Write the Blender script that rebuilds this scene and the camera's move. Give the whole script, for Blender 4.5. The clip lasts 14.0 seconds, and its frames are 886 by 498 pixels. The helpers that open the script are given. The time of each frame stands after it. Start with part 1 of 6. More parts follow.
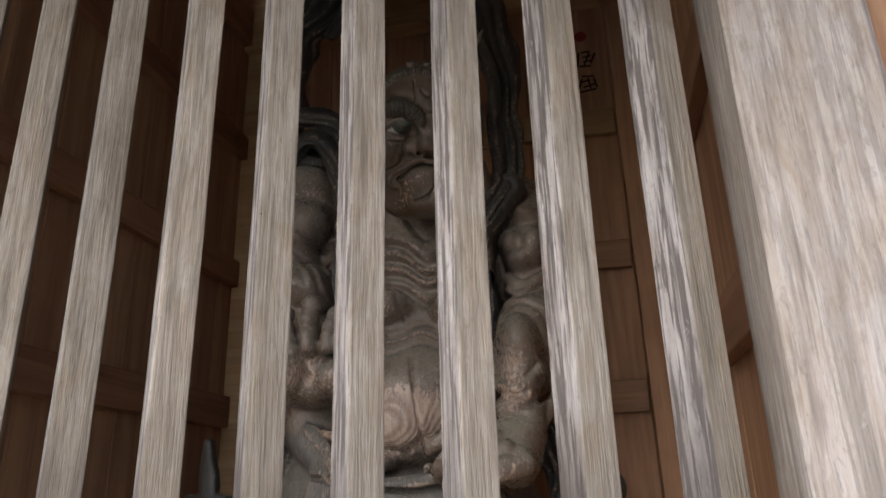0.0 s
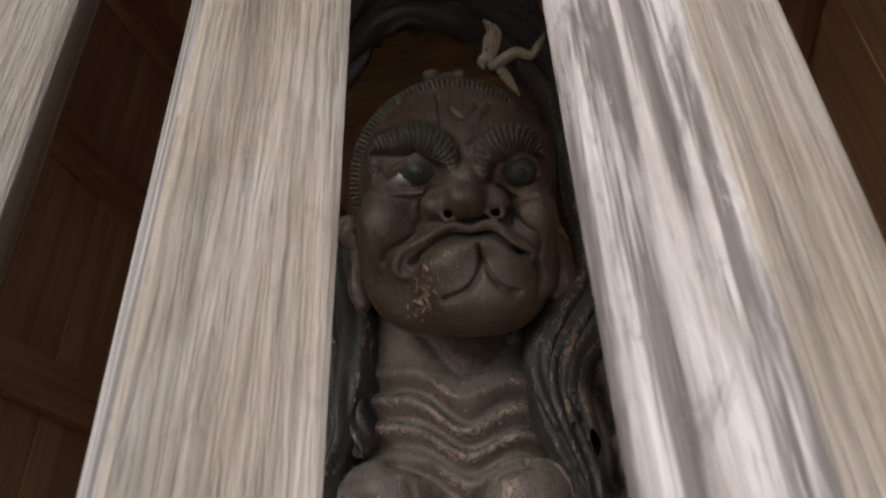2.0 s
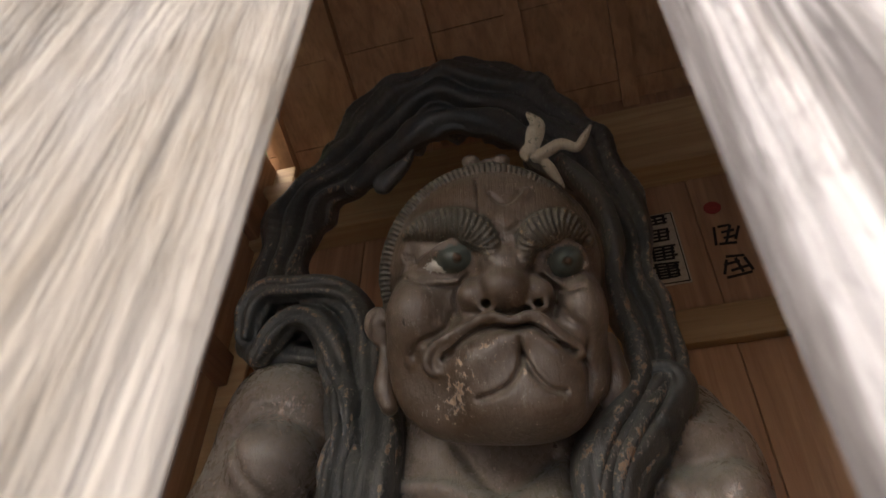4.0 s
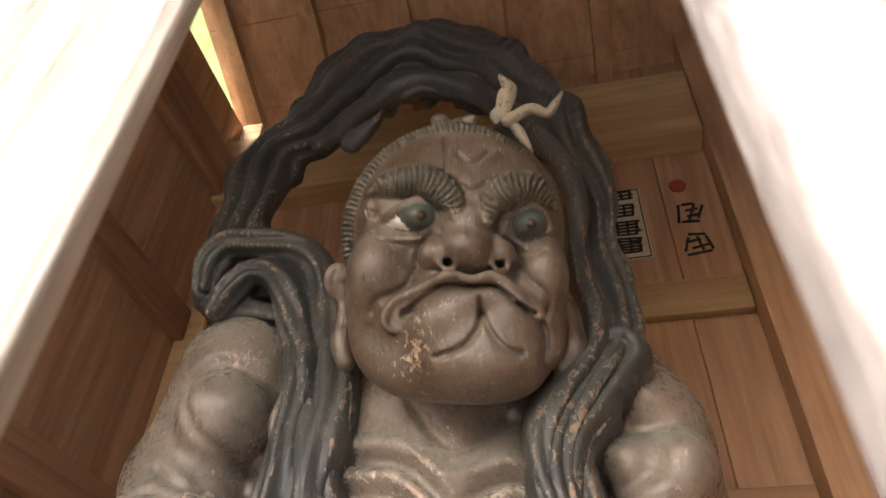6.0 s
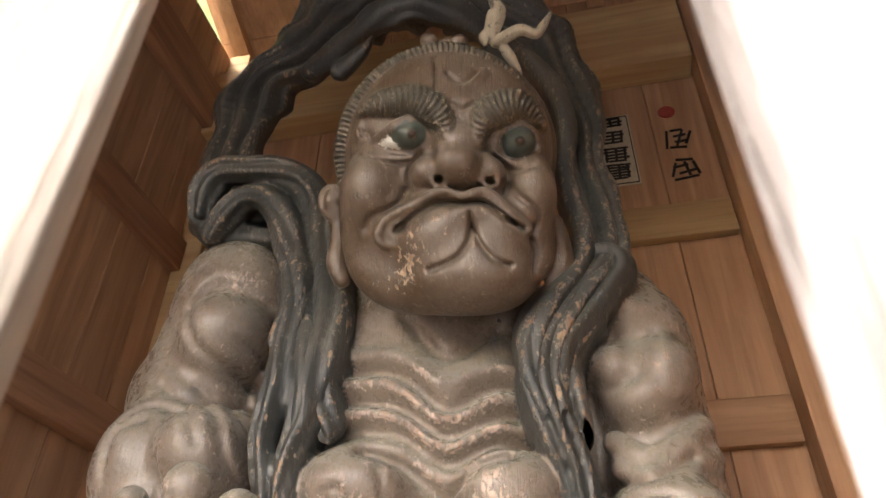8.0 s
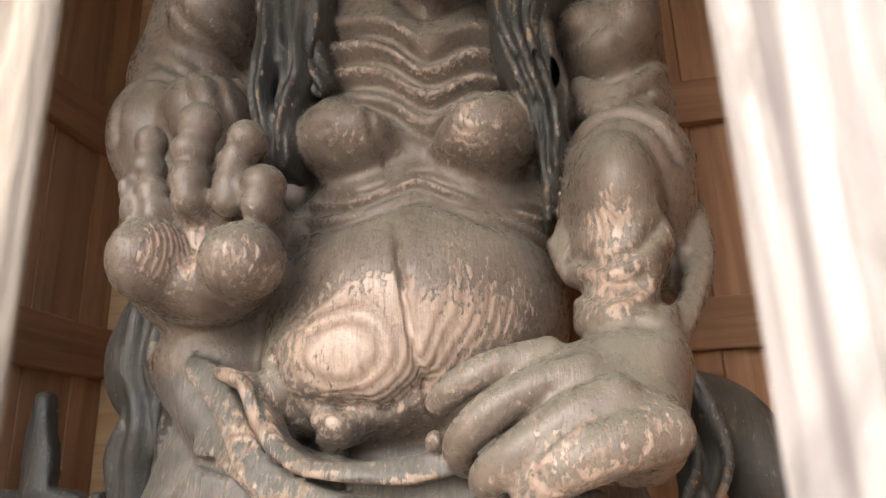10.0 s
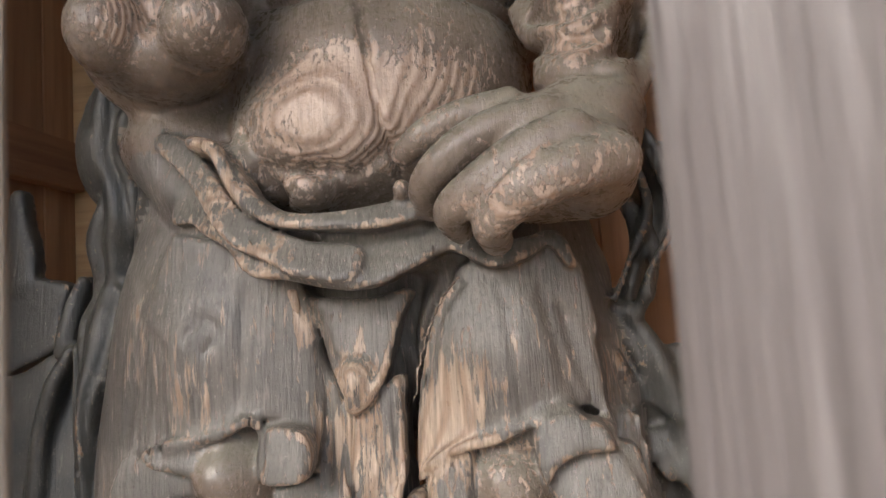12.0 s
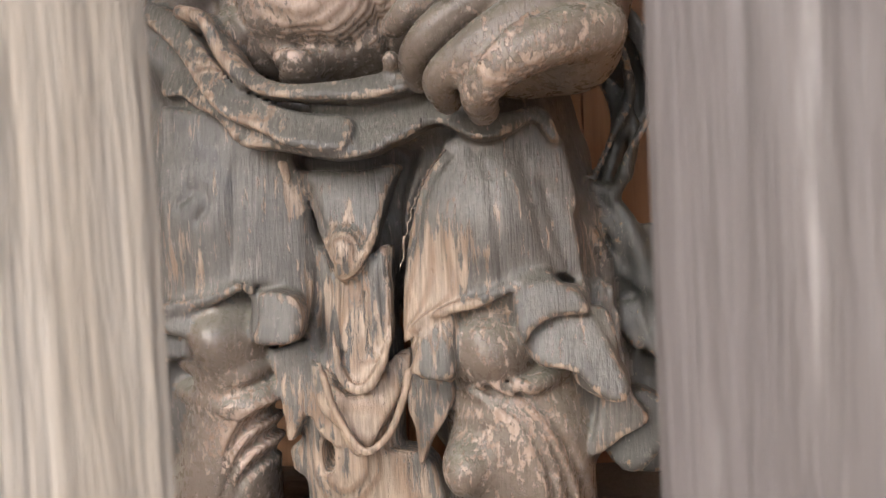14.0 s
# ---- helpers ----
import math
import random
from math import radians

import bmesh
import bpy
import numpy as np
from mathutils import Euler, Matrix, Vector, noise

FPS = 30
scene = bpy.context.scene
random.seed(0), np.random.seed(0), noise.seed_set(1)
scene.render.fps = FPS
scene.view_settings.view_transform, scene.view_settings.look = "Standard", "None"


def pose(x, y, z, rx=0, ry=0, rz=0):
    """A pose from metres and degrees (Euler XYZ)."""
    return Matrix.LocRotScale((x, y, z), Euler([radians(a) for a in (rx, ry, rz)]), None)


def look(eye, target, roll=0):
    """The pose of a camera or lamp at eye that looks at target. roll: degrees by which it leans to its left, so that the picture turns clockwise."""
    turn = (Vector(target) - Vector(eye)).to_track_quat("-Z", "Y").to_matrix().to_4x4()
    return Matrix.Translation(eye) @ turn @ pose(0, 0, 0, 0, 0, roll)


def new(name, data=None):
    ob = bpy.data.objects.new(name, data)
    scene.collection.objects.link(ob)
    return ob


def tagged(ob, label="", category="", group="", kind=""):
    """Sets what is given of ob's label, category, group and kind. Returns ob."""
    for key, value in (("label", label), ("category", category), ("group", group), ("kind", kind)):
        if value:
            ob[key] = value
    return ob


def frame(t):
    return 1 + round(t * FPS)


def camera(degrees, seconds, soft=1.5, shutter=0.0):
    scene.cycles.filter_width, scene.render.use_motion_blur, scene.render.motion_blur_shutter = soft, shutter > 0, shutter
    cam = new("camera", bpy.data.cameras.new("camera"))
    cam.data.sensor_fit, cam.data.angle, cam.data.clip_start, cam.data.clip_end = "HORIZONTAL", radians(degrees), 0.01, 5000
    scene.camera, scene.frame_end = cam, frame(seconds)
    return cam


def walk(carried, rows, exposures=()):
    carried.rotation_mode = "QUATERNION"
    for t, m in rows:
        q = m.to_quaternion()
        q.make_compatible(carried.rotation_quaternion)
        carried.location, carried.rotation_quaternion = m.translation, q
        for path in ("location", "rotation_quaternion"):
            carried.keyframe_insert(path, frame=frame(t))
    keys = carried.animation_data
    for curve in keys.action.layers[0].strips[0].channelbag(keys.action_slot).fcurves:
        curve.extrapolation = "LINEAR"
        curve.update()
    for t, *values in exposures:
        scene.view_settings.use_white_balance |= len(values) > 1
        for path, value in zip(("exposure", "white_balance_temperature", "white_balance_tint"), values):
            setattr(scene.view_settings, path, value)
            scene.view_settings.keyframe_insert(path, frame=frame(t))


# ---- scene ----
cam = camera(64.5, 14.0)
cam.data.dof.use_dof, cam.data.dof.focus_distance, cam.data.dof.aperture_fstop = True, 1.1, 20.0
METRES, EYE, TILT, LEAN, TURN = 1.7, 1.45, 0.0, 0.0, 11.5
ROWS = [
    (0.0, 0.0, 0.0, 0.0, 0.56, 19.47, 1.58),
    (0.5, -0.0093, 0.2188, 0.0654, 1.33, 25.75, 3.35),
    (1.0, -0.0349, 0.3727, 0.1084, 3.75, 28.62, 2.86),
    (1.5, -0.0491, 0.493, 0.1515, 2.07, 29.92, 2.49),
    (2.0, -0.0351, 0.5643, 0.1823, 2.41, 32.38, 2.18),
    (2.5, -0.0342, 0.6035, 0.1946, 5.46, 37.66, 0.73),
    (3.0, -0.0353, 0.617, 0.2015, 6.12, 43.0, 0.83),
    (3.5, -0.0367, 0.628, 0.1988, 5.51, 45.61, -0.14),
    (4.0, -0.0325, 0.641, 0.1891, 4.42, 43.11, -0.93),
    (6.5, -0.0291, 0.6555, 0.183, 0.25, 40.96, -1.01),
    (7.0, -0.0287, 0.656, 0.1816, 0.34, 40.75, -0.76),
    (9.5, -0.0299, 0.6455, 0.0645, 0.38, 22.0, 1.24),
    (10.0, -0.0288, 0.6435, 0.0278, -0.03, 17.14, 1.93),
    (10.5, -0.0284, 0.6388, -0.01, -0.71, 12.82, 2.42),
    (11.0, -0.0275, 0.6325, -0.0315, -1.25, 9.59, 3.11),
    (11.5, -0.0269, 0.6328, -0.0425, -1.8, 7.53, 3.19),
    (12.0, -0.027, 0.6369, -0.0546, -1.97, 5.44, 3.82),
    (12.5, -0.028, 0.6356, -0.063, -2.31, 3.41, 3.94),
    (13.0, -0.0293, 0.6294, -0.0879, -2.73, 1.14, 3.44),
    (13.5, -0.0303, 0.625, -0.0944, -3.14, -0.9, 3.08),
    (14.0, -0.0346, 0.6162, -0.0904, -3.59, -1.53, 2.78),
]
EXPOSURES = [(t, s, k - 200, 12) for t, s, k in ((0.0, 1.2, 6050), (2.0, 1.35, 6050), (2.6, 1.5, 6050), (3.5, 1.75, 6100), (4.2, 2.25, 6150), (6.3, 3.5, 6500), (7.2, 3.5, 6500), (9.5, 3.05, 6450), (10.5, 2.5, 6300), (12.0, 2.15, 6150), (14.0, 2.2, 6100))]
walk(cam, [(t, pose(0, 0, EYE, TILT, LEAN, TURN) @ pose(METRES * x, METRES * y, METRES * z, 90 + pitch, roll, yaw)) for t, x, y, z, yaw, pitch, roll in ROWS],
     exposures=EXPOSURES)


# ---- light ----
world = bpy.data.worlds.new("world")
scene.world = world
world.use_nodes = True
wn = world.node_tree.nodes
sky = wn.new("ShaderNodeTexSky")
sky.sky_type, sky.sun_disc = "NISHITA", False
sky.sun_elevation, sky.sun_rotation = radians(35.5), radians(204)
sky.air_density, sky.dust_density = 1.0, 4.0
world.node_tree.links.new(sky.outputs[0], wn["Background"].inputs[0])
wn["Background"].inputs[1].default_value = 0.12
sun_data = bpy.data.lights.new("sun", "SUN")
sun_data.energy, sun_data.angle, sun_data.color = 0.5, radians(30), (1.0, 0.97, 0.93)
sun = new("sun", sun_data)
sun.matrix_world = look((-1.3, -2.9, 2.3), (0, 0, 0))

# ---- materials ----


class Nodes:
    """A short way to write a node material."""

    def __init__(self, name, roughness=0.7):
        self.mat = bpy.data.materials.new(name)
        self.mat.use_nodes = True
        self.tree = self.mat.node_tree
        self.bsdf = self.tree.nodes["Principled BSDF"]
        self.bsdf.inputs["Roughness"].default_value = roughness
        self.bsdf.inputs["Specular IOR Level"].default_value = 0.35

    def node(self, kind, **settings):
        n = self.tree.nodes.new(kind)
        for key, value in settings.items():
            if key == "operation":
                n.operation = value
            elif key == "blend":
                n.data_type, n.blend_type = "RGBA", value
            elif key == "attribute":
                n.attribute_name = value
        return n

    def link(self, a, b):
        self.tree.links.new(a, b)

    def coords(self, scale=(1, 1, 1), rotation=(0, 0, 0), shift=True):
        tc = self.node("ShaderNodeTexCoord")
        mp = self.node("ShaderNodeMapping")
        mp.inputs["Scale"].default_value = scale
        mp.inputs["Rotation"].default_value = rotation
        self.link(tc.outputs["Object"], mp.inputs[0])
        if shift:
            info = self.node("ShaderNodeObjectInfo")
            mul = self.math("MULTIPLY", info.outputs["Random"], 37.0)
            comb = self.node("ShaderNodeCombineXYZ")
            self.link(mul, comb.inputs[0])
            self.link(mul, comb.inputs[2])
            self.link(comb.outputs[0], mp.inputs["Location"])
        return mp.outputs[0]

    def noise(self, vec, scale, detail=4, rough=0.6, distort=0.0):
        n = self.node("ShaderNodeTexNoise")
        n.inputs["Scale"].default_value, n.inputs["Detail"].default_value = scale, detail
        n.inputs["Roughness"].default_value, n.inputs["Distortion"].default_value = rough, distort
        self.link(vec, n.inputs["Vector"])
        return n.outputs["Fac"]

    def wave(self, vec, scale, distortion, detail=2, dscale=1.0, direction="X"):
        n = self.node("ShaderNodeTexWave")
        n.bands_direction = direction
        n.inputs["Scale"].default_value, n.inputs["Distortion"].default_value = scale, distortion
        n.inputs["Detail"].default_value, n.inputs["Detail Scale"].default_value = detail, dscale
        self.link(vec, n.inputs["Vector"])
        return n.outputs["Fac"]

    def ramp(self, fac, stops, smooth=False):
        n = self.node("ShaderNodeValToRGB")
        while len(n.color_ramp.elements) < len(stops):
            n.color_ramp.elements.new(0.5)
        for e, (at, c) in zip(n.color_ramp.elements, stops):
            e.position, e.color = at, (*c, 1) if len(c) == 3 else c
        self.link(fac, n.inputs[0])
        return n.outputs[0]

    def step(self, fac, lo, hi):
        n = self.node("ShaderNodeMapRange")
        n.clamp = True
        n.inputs["From Min"].default_value, n.inputs["From Max"].default_value = lo, hi
        self.link(fac, n.inputs[0])
        return n.outputs[0]

    def math(self, op, a, b=None):
        n = self.node("ShaderNodeMath", operation=op)
        for i, v in enumerate((a, b)):
            if v is None:
                continue
            if isinstance(v, (int, float)):
                n.inputs[i].default_value = v
            else:
                self.link(v, n.inputs[i])
        return n.outputs[0]

    def mix(self, fac, a, b, blend="MIX"):
        n = self.node("ShaderNodeMix", blend=blend)
        for sock, v in ((n.inputs[0], fac), (n.inputs[6], a), (n.inputs[7], b)):
            if isinstance(v, (int, float)):
                sock.default_value = v
            elif isinstance(v, tuple):
                sock.default_value = (*v, 1)
            else:
                self.link(v, sock)
        return n.outputs[2]

    def bump(self, height, strength, distance, below=None):
        n = self.node("ShaderNodeBump")
        n.inputs["Strength"].default_value, n.inputs["Distance"].default_value = strength, distance
        self.link(height, n.inputs["Height"])
        if below is not None:
            self.link(below, n.inputs["Normal"])
        return n.outputs[0]

    def attr(self, name):
        return self.node("ShaderNodeAttribute", attribute=name).outputs["Fac"]

    def finish(self, colour, normal=None, rough=None):
        self.link(colour, self.bsdf.inputs["Base Color"])
        if normal is not None:
            self.link(normal, self.bsdf.inputs["Normal"])
        if rough is not None:
            self.link(rough, self.bsdf.inputs["Roughness"])
        return self.mat


def weathered_wood(name, pale, warm, dark, foot=0.0, wear=0.75):
    """Old bare timber, silvered by weather, its grain running along z."""
    n = Nodes(name, 0.75)
    grain = n.noise(n.coords((1, 1, 0.05)), 130, 6, 0.65, 0.3)
    streak = n.noise(n.coords((1, 1, 0.07)), 34, 5, 0.6, 0.6)
    blotch = n.noise(n.coords((1, 1, 0.35)), 16, 6, 0.7, 0.8)
    stain = n.noise(n.coords((1, 1, 0.4)), 3.2, 5, 0.65, 0.6)
    pores = n.noise(n.coords((1, 1, 0.16)), 210, 3, 0.7)
    ribs = n.noise(n.coords((1, 1, 0.06)), 88, 4, 0.6, 0.5)
    spots = n.noise(n.coords((1, 1, 0.45)), 55, 5, 0.7, 0.5)
    c = n.mix(n.step(blotch, 0.36, 0.62), warm, pale)
    c = n.mix(n.math("MULTIPLY", n.step(streak, 0.47, 0.66), 0.6), c, dark)
    c = n.mix(n.math("MULTIPLY", n.step(stain, 0.48, 0.68), 0.5), c, dark)
    c = n.mix(n.math("MULTIPLY", n.step(ribs, 0.48, 0.56), wear * wear * 0.95), c, dark)
    c = n.mix(n.math("MULTIPLY", n.step(spots, 0.56, 0.66), wear * 0.45), c, tuple(v * 0.8 for v in dark))
    c = n.mix(n.math("MULTIPLY", n.step(spots, 0.38, 0.30), wear * 0.4), c, tuple(min(1, v * 1.15) for v in pale))
    c = n.mix(n.math("MULTIPLY", n.step(grain, 0.5, 0.72), 0.55), c, tuple(v * 0.55 for v in dark))
    c = n.mix(n.math("MULTIPLY", n.step(pores, 0.62, 0.72), 0.4), c, tuple(v * 0.35 for v in dark))
    if foot:
        # streaky stains and shade low on the bars, both painted darker towards the sill
        sep = n.node("ShaderNodeSeparateXYZ")
        n.link(n.coords(shift=False), sep.inputs[0])
        rise = n.step(n.math("SUBTRACT", sep.outputs[2], n.math("MULTIPLY", stain, 0.15)), 0.84, 0.56)
        wash = n.step(n.noise(n.coords((1, 1, 0.035)), 125, 4, 0.6, 0.5), 0.08, 0.42)
        c = n.mix(n.math("MULTIPLY", n.math("MULTIPLY", rise, wash), foot), c, tuple(v * 0.9 for v in dark))
    info = n.node("ShaderNodeObjectInfo")
    tone = n.math("ADD", n.math("MULTIPLY", info.outputs["Random"], 0.25), 0.86)
    hsv = n.node("ShaderNodeHueSaturation")
    n.link(tone, hsv.inputs["Value"])
    n.link(c, hsv.inputs["Color"])
    nb = n.bump(n.math("ADD", grain, n.math("MULTIPLY", streak, 1.3)), 0.7, 0.005)
    return n.finish(hsv.outputs[0], nb)


def board_wood(name, light, deep, axis=2, scale=1.0):
    """Brown inside boarding with soft grain along one axis."""
    n = Nodes(name, 0.6)
    squeeze = [1.0, 1.0, 1.0]
    squeeze[axis] = 0.06
    v = n.coords(tuple(squeeze))
    grain = n.noise(v, 60 * scale, 5, 0.6, 0.4)
    rings = n.noise(v, 14 * scale, 3, 0.5, 1.2)
    blotch = n.noise(n.coords(), 3.0, 4, 0.6)
    c = n.mix(n.step(rings, 0.35, 0.65), light, deep)
    c = n.mix(n.math("MULTIPLY", n.step(grain, 0.5, 0.75), 0.5), c, tuple(x * 0.55 for x in deep))
    c = n.mix(n.math("MULTIPLY", n.step(blotch, 0.5, 0.75), 0.35), c, tuple(x * 0.6 for x in deep))
    info = n.node("ShaderNodeObjectInfo")
    hsv = n.node("ShaderNodeHueSaturation")
    n.link(n.math("ADD", n.math("MULTIPLY", info.outputs["Random"], 0.35), 0.82), hsv.inputs["Value"])
    n.link(c, hsv.inputs["Color"])
    return n.finish(hsv.outputs[0], n.bump(grain, 0.25, 0.003))


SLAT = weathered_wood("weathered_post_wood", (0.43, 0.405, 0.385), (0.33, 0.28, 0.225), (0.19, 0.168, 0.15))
STAINED = weathered_wood("grey_slat_wood", (0.50, 0.485, 0.48), (0.35, 0.315, 0.29), (0.085, 0.074, 0.070), 0.95, 0.92)
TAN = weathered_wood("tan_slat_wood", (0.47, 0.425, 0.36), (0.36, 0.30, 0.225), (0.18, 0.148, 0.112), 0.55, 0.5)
BOARD = board_wood("brown_wall_board", (0.50, 0.305, 0.175), (0.36, 0.20, 0.112))
RAIL = board_wood("wall_rail_wood", (0.36, 0.215, 0.12), (0.25, 0.14, 0.075), 0)
RAIL_SIDE = board_wood("side_rail_wood", (0.34, 0.185, 0.105), (0.23, 0.12, 0.068), 1)
CEIL = board_wood("ceiling_board_wood", (0.50, 0.31, 0.17), (0.36, 0.21, 0.112), 1)
PALE = board_wood("pale_beam_wood", (0.50, 0.36, 0.19), (0.40, 0.26, 0.13), 0)


def ground_material():
    n = Nodes("gravel_ground", 0.9)
    a = n.noise(n.coords(shift=False), 60, 4, 0.7)
    b = n.noise(n.coords(shift=False), 2.0, 4, 0.6)
    c = n.mix(n.step(a, 0.35, 0.65), (0.22, 0.20, 0.17), (0.42, 0.39, 0.35))
    c = n.mix(n.math("MULTIPLY", b, 0.5), c, (0.25, 0.22, 0.18))
    return n.finish(c, n.bump(a, 0.6, 0.01))


GROUND = ground_material()

# ---- building helpers ----


def part(name, bm, material, parent=None, label=""):
    me = bpy.data.meshes.new(name)
    bm.to_mesh(me)
    bm.free()
    for m in material if isinstance(material, (list, tuple)) else [material]:
        me.materials.append(m)
    ob = new(name, me)
    if parent is not None:
        ob.parent = parent
    if label:
        tagged(ob, label)
    return ob


def box_bm(lo, hi, bevel=0.0, segments=1):
    bm = bmesh.new()
    bmesh.ops.create_cube(bm, size=1)
    lo, hi = Vector(lo), Vector(hi)
    for v in bm.verts:
        v.co = Vector(((v.co.x + 0.5) * (hi.x - lo.x), (v.co.y + 0.5) * (hi.y - lo.y), (v.co.z + 0.5) * (hi.z - lo.z))) + lo
    if bevel:
        bmesh.ops.bevel(bm, geom=bm.edges[:], offset=bevel, segments=segments, affect="EDGES", profile=0.6)
    return bm


def empty(name, at=(0, 0, 0)):
    ob = new(name)
    ob.location = at
    return ob

# ---- setting ----
FENCE_Y, BACK_Y, LEFT_X, RIGHT_X, FLOOR_Z = 1.147, 2.75, -1.50, 0.33, 0.55


def ground():
    bm = bmesh.new()
    bmesh.ops.create_grid(bm, x_segments=24, y_segments=24, size=400)
    ob = part("ground", bm, GROUND)
    tagged(ob, "pale grey gravel ground in front of the gate", "ground", kind="structure")


ground()

# stone and timber floor of the niche
# out of view; its pale wood is put in to bounce light upwards
tagged(part("floor", box_bm((LEFT_X - 0.1, 1.0, 0.0), (RIGHT_X + 0.3, 2.9, FLOOR_Z), 0.01), PALE),
       "wooden floor of the niche, unseen, made pale to bounce light up", "floor", kind="structure")


def boarded_wall(name, label, a, b, z0, z1, normal, seams, thick=0.06):
    """A wall of upright boards between two plan points; the pieces stand proud of a backing."""
    a, b = Vector((*a, 0)), Vector((*b, 0))
    along = (b - a).normalized()
    out = Vector((*normal, 0))
    n0 = a - out * thick
    n1 = b - out * 0.012
    lo = Vector((min(n0.x, n1.x, (b - out * thick).x, (a - out * 0.012).x), min(n0.y, n1.y, (b - out * thick).y, (a - out * 0.012).y), z0))
    hi = Vector((max(n0.x, n1.x, (b - out * thick).x, (a - out * 0.012).x), max(n0.y, n1.y, (b - out * thick).y, (a - out * 0.012).y), z1))
    wall = part(name, box_bm(lo, hi), BOARD)
    tagged(wall, label, "wall", kind="structure")
    cuts = [0.0] + list(seams) + [(b - a).length]
    for s, e in zip(cuts, cuts[1:]):
        p, q = a + along * (s + 0.0015), a + along * (e - 0.0015)
        r = q - out * 0.0115
        part("plank", box_bm((min(p.x, r.x), min(p.y, r.y), z0 + 0.002), (max(p.x, r.x), max(p.y, r.y), z1 - 0.002), 0.002), BOARD, wall)
    return wall


wall_back = boarded_wall("wall_back", "brown upright boards closing the back of the niche", (LEFT_X, BACK_Y), (RIGHT_X, BACK_Y), FLOOR_Z, 4.1, (0, -1),
                         (0.20, 0.42, 0.66, 0.88, 1.10, 1.345, 1.545))
wall_left = boarded_wall("wall_left", "brown upright boards on the side of the niche", (LEFT_X, 1.17), (LEFT_X, BACK_Y - 0.012), FLOOR_Z, 4.0, (1, 0),
                         (0.22, 0.44, 0.66, 0.86, 1.06, 1.26, 1.42))
wall_right = boarded_wall("wall_right", "brown upright boards on the other side of the niche", (RIGHT_X, 1.24), (RIGHT_X, BACK_Y - 0.012), FLOOR_Z, 4.7, (-1, 0),
                          (0.25, 0.5, 0.75, 1.0, 1.25))


def rail(name, lo, hi, mat, label):
    tagged(part(name, box_bm(lo, hi, 0.006, 2), mat), label, "rail", kind="structure")


for z0, z1 in ((1.725, 1.845), (2.285, 2.40), (2.88, 2.995)):
    rail("wall_rail", (LEFT_X, BACK_Y - 0.035, z0), (RIGHT_X - 0.127, BACK_Y - 0.002, z1), PALE if z0 > 2.8 else RAIL, "brown horizontal timber rail on the back boards")
rail("wall_beam", (LEFT_X, BACK_Y - 0.10, 3.53), (RIGHT_X - 0.127, BACK_Y - 0.002, 3.85), PALE, "pale thick timber beam along the back wall")
for z0, z1 in ((1.74, 1.865), (2.335, 2.45), (2.95, 3.06), (3.55, 3.75)):
    rail("side_rail", (LEFT_X + 0.001, 1.18, z0), (LEFT_X + 0.04, BACK_Y - 0.06, z1), RAIL_SIDE, "brown horizontal timber rail on the side boards")
    rail("side_rail", (RIGHT_X - 0.04, 1.245, z0 - 0.02), (RIGHT_X - 0.001, BACK_Y - 0.11, z1 - 0.02), RAIL_SIDE, "brown horizontal timber rail on the side boards")
rail("corner_post", (LEFT_X + 0.002, BACK_Y - 0.055, FLOOR_Z), (LEFT_X + 0.09, BACK_Y - 0.037, 4.0), PALE, "pale brown corner post of the niche")
rail("corner_post", (RIGHT_X - 0.122, BACK_Y - 0.10, FLOOR_Z), (RIGHT_X - 0.002, BACK_Y - 0.002, 4.3), BOARD, "brown corner post of the niche")

# ---- sloping board ceiling on rafters ----


def roof_z(y):
    return 4.04 + (BACK_Y - y) * 0.40


def sloped(bm, x0, x1, y0, y1, below, above):
    """A bar that follows the slope of the roof."""
    vs = []
    for y in (y0, y1):
        for dz in (-below, above):
            for x in (x0, x1):
                vs.append(bm.verts.new((x, y, roof_z(y) + dz)))
    for f in ((0, 1, 3, 2), (4, 6, 7, 5), (0, 4, 5, 1), (2, 3, 7, 6), (0, 2, 6, 4), (1, 5, 7, 3)):
        bm.faces.new([vs[i] for i in f])


bm = bmesh.new()
for k in range(7):
    y0 = 0.82 + k * 0.31
    sloped(bm, -1.54, 1.6, y0, y0 + 0.307, 0.0, 0.03 + 0.004 * (k % 2))
sloped(bm, -1.54, 1.6, 0.82, 3.0, -0.04, 0.10)
for x in (-1.45, -1.12, -0.765, -0.42, -0.05, 0.3, 0.65):
    sloped(bm, x - 0.03, x + 0.03, 0.9, 2.745, 0.055, -0.001)
bmesh.ops.recalc_face_normals(bm, faces=bm.faces[:])
tagged(part("ceiling", bm, CEIL), "brown sloping board ceiling on timber rafters", "ceiling", kind="structure")

# ---- front: posts, sills and the lattice of square bars set edge on ----
SIDE = 0.067


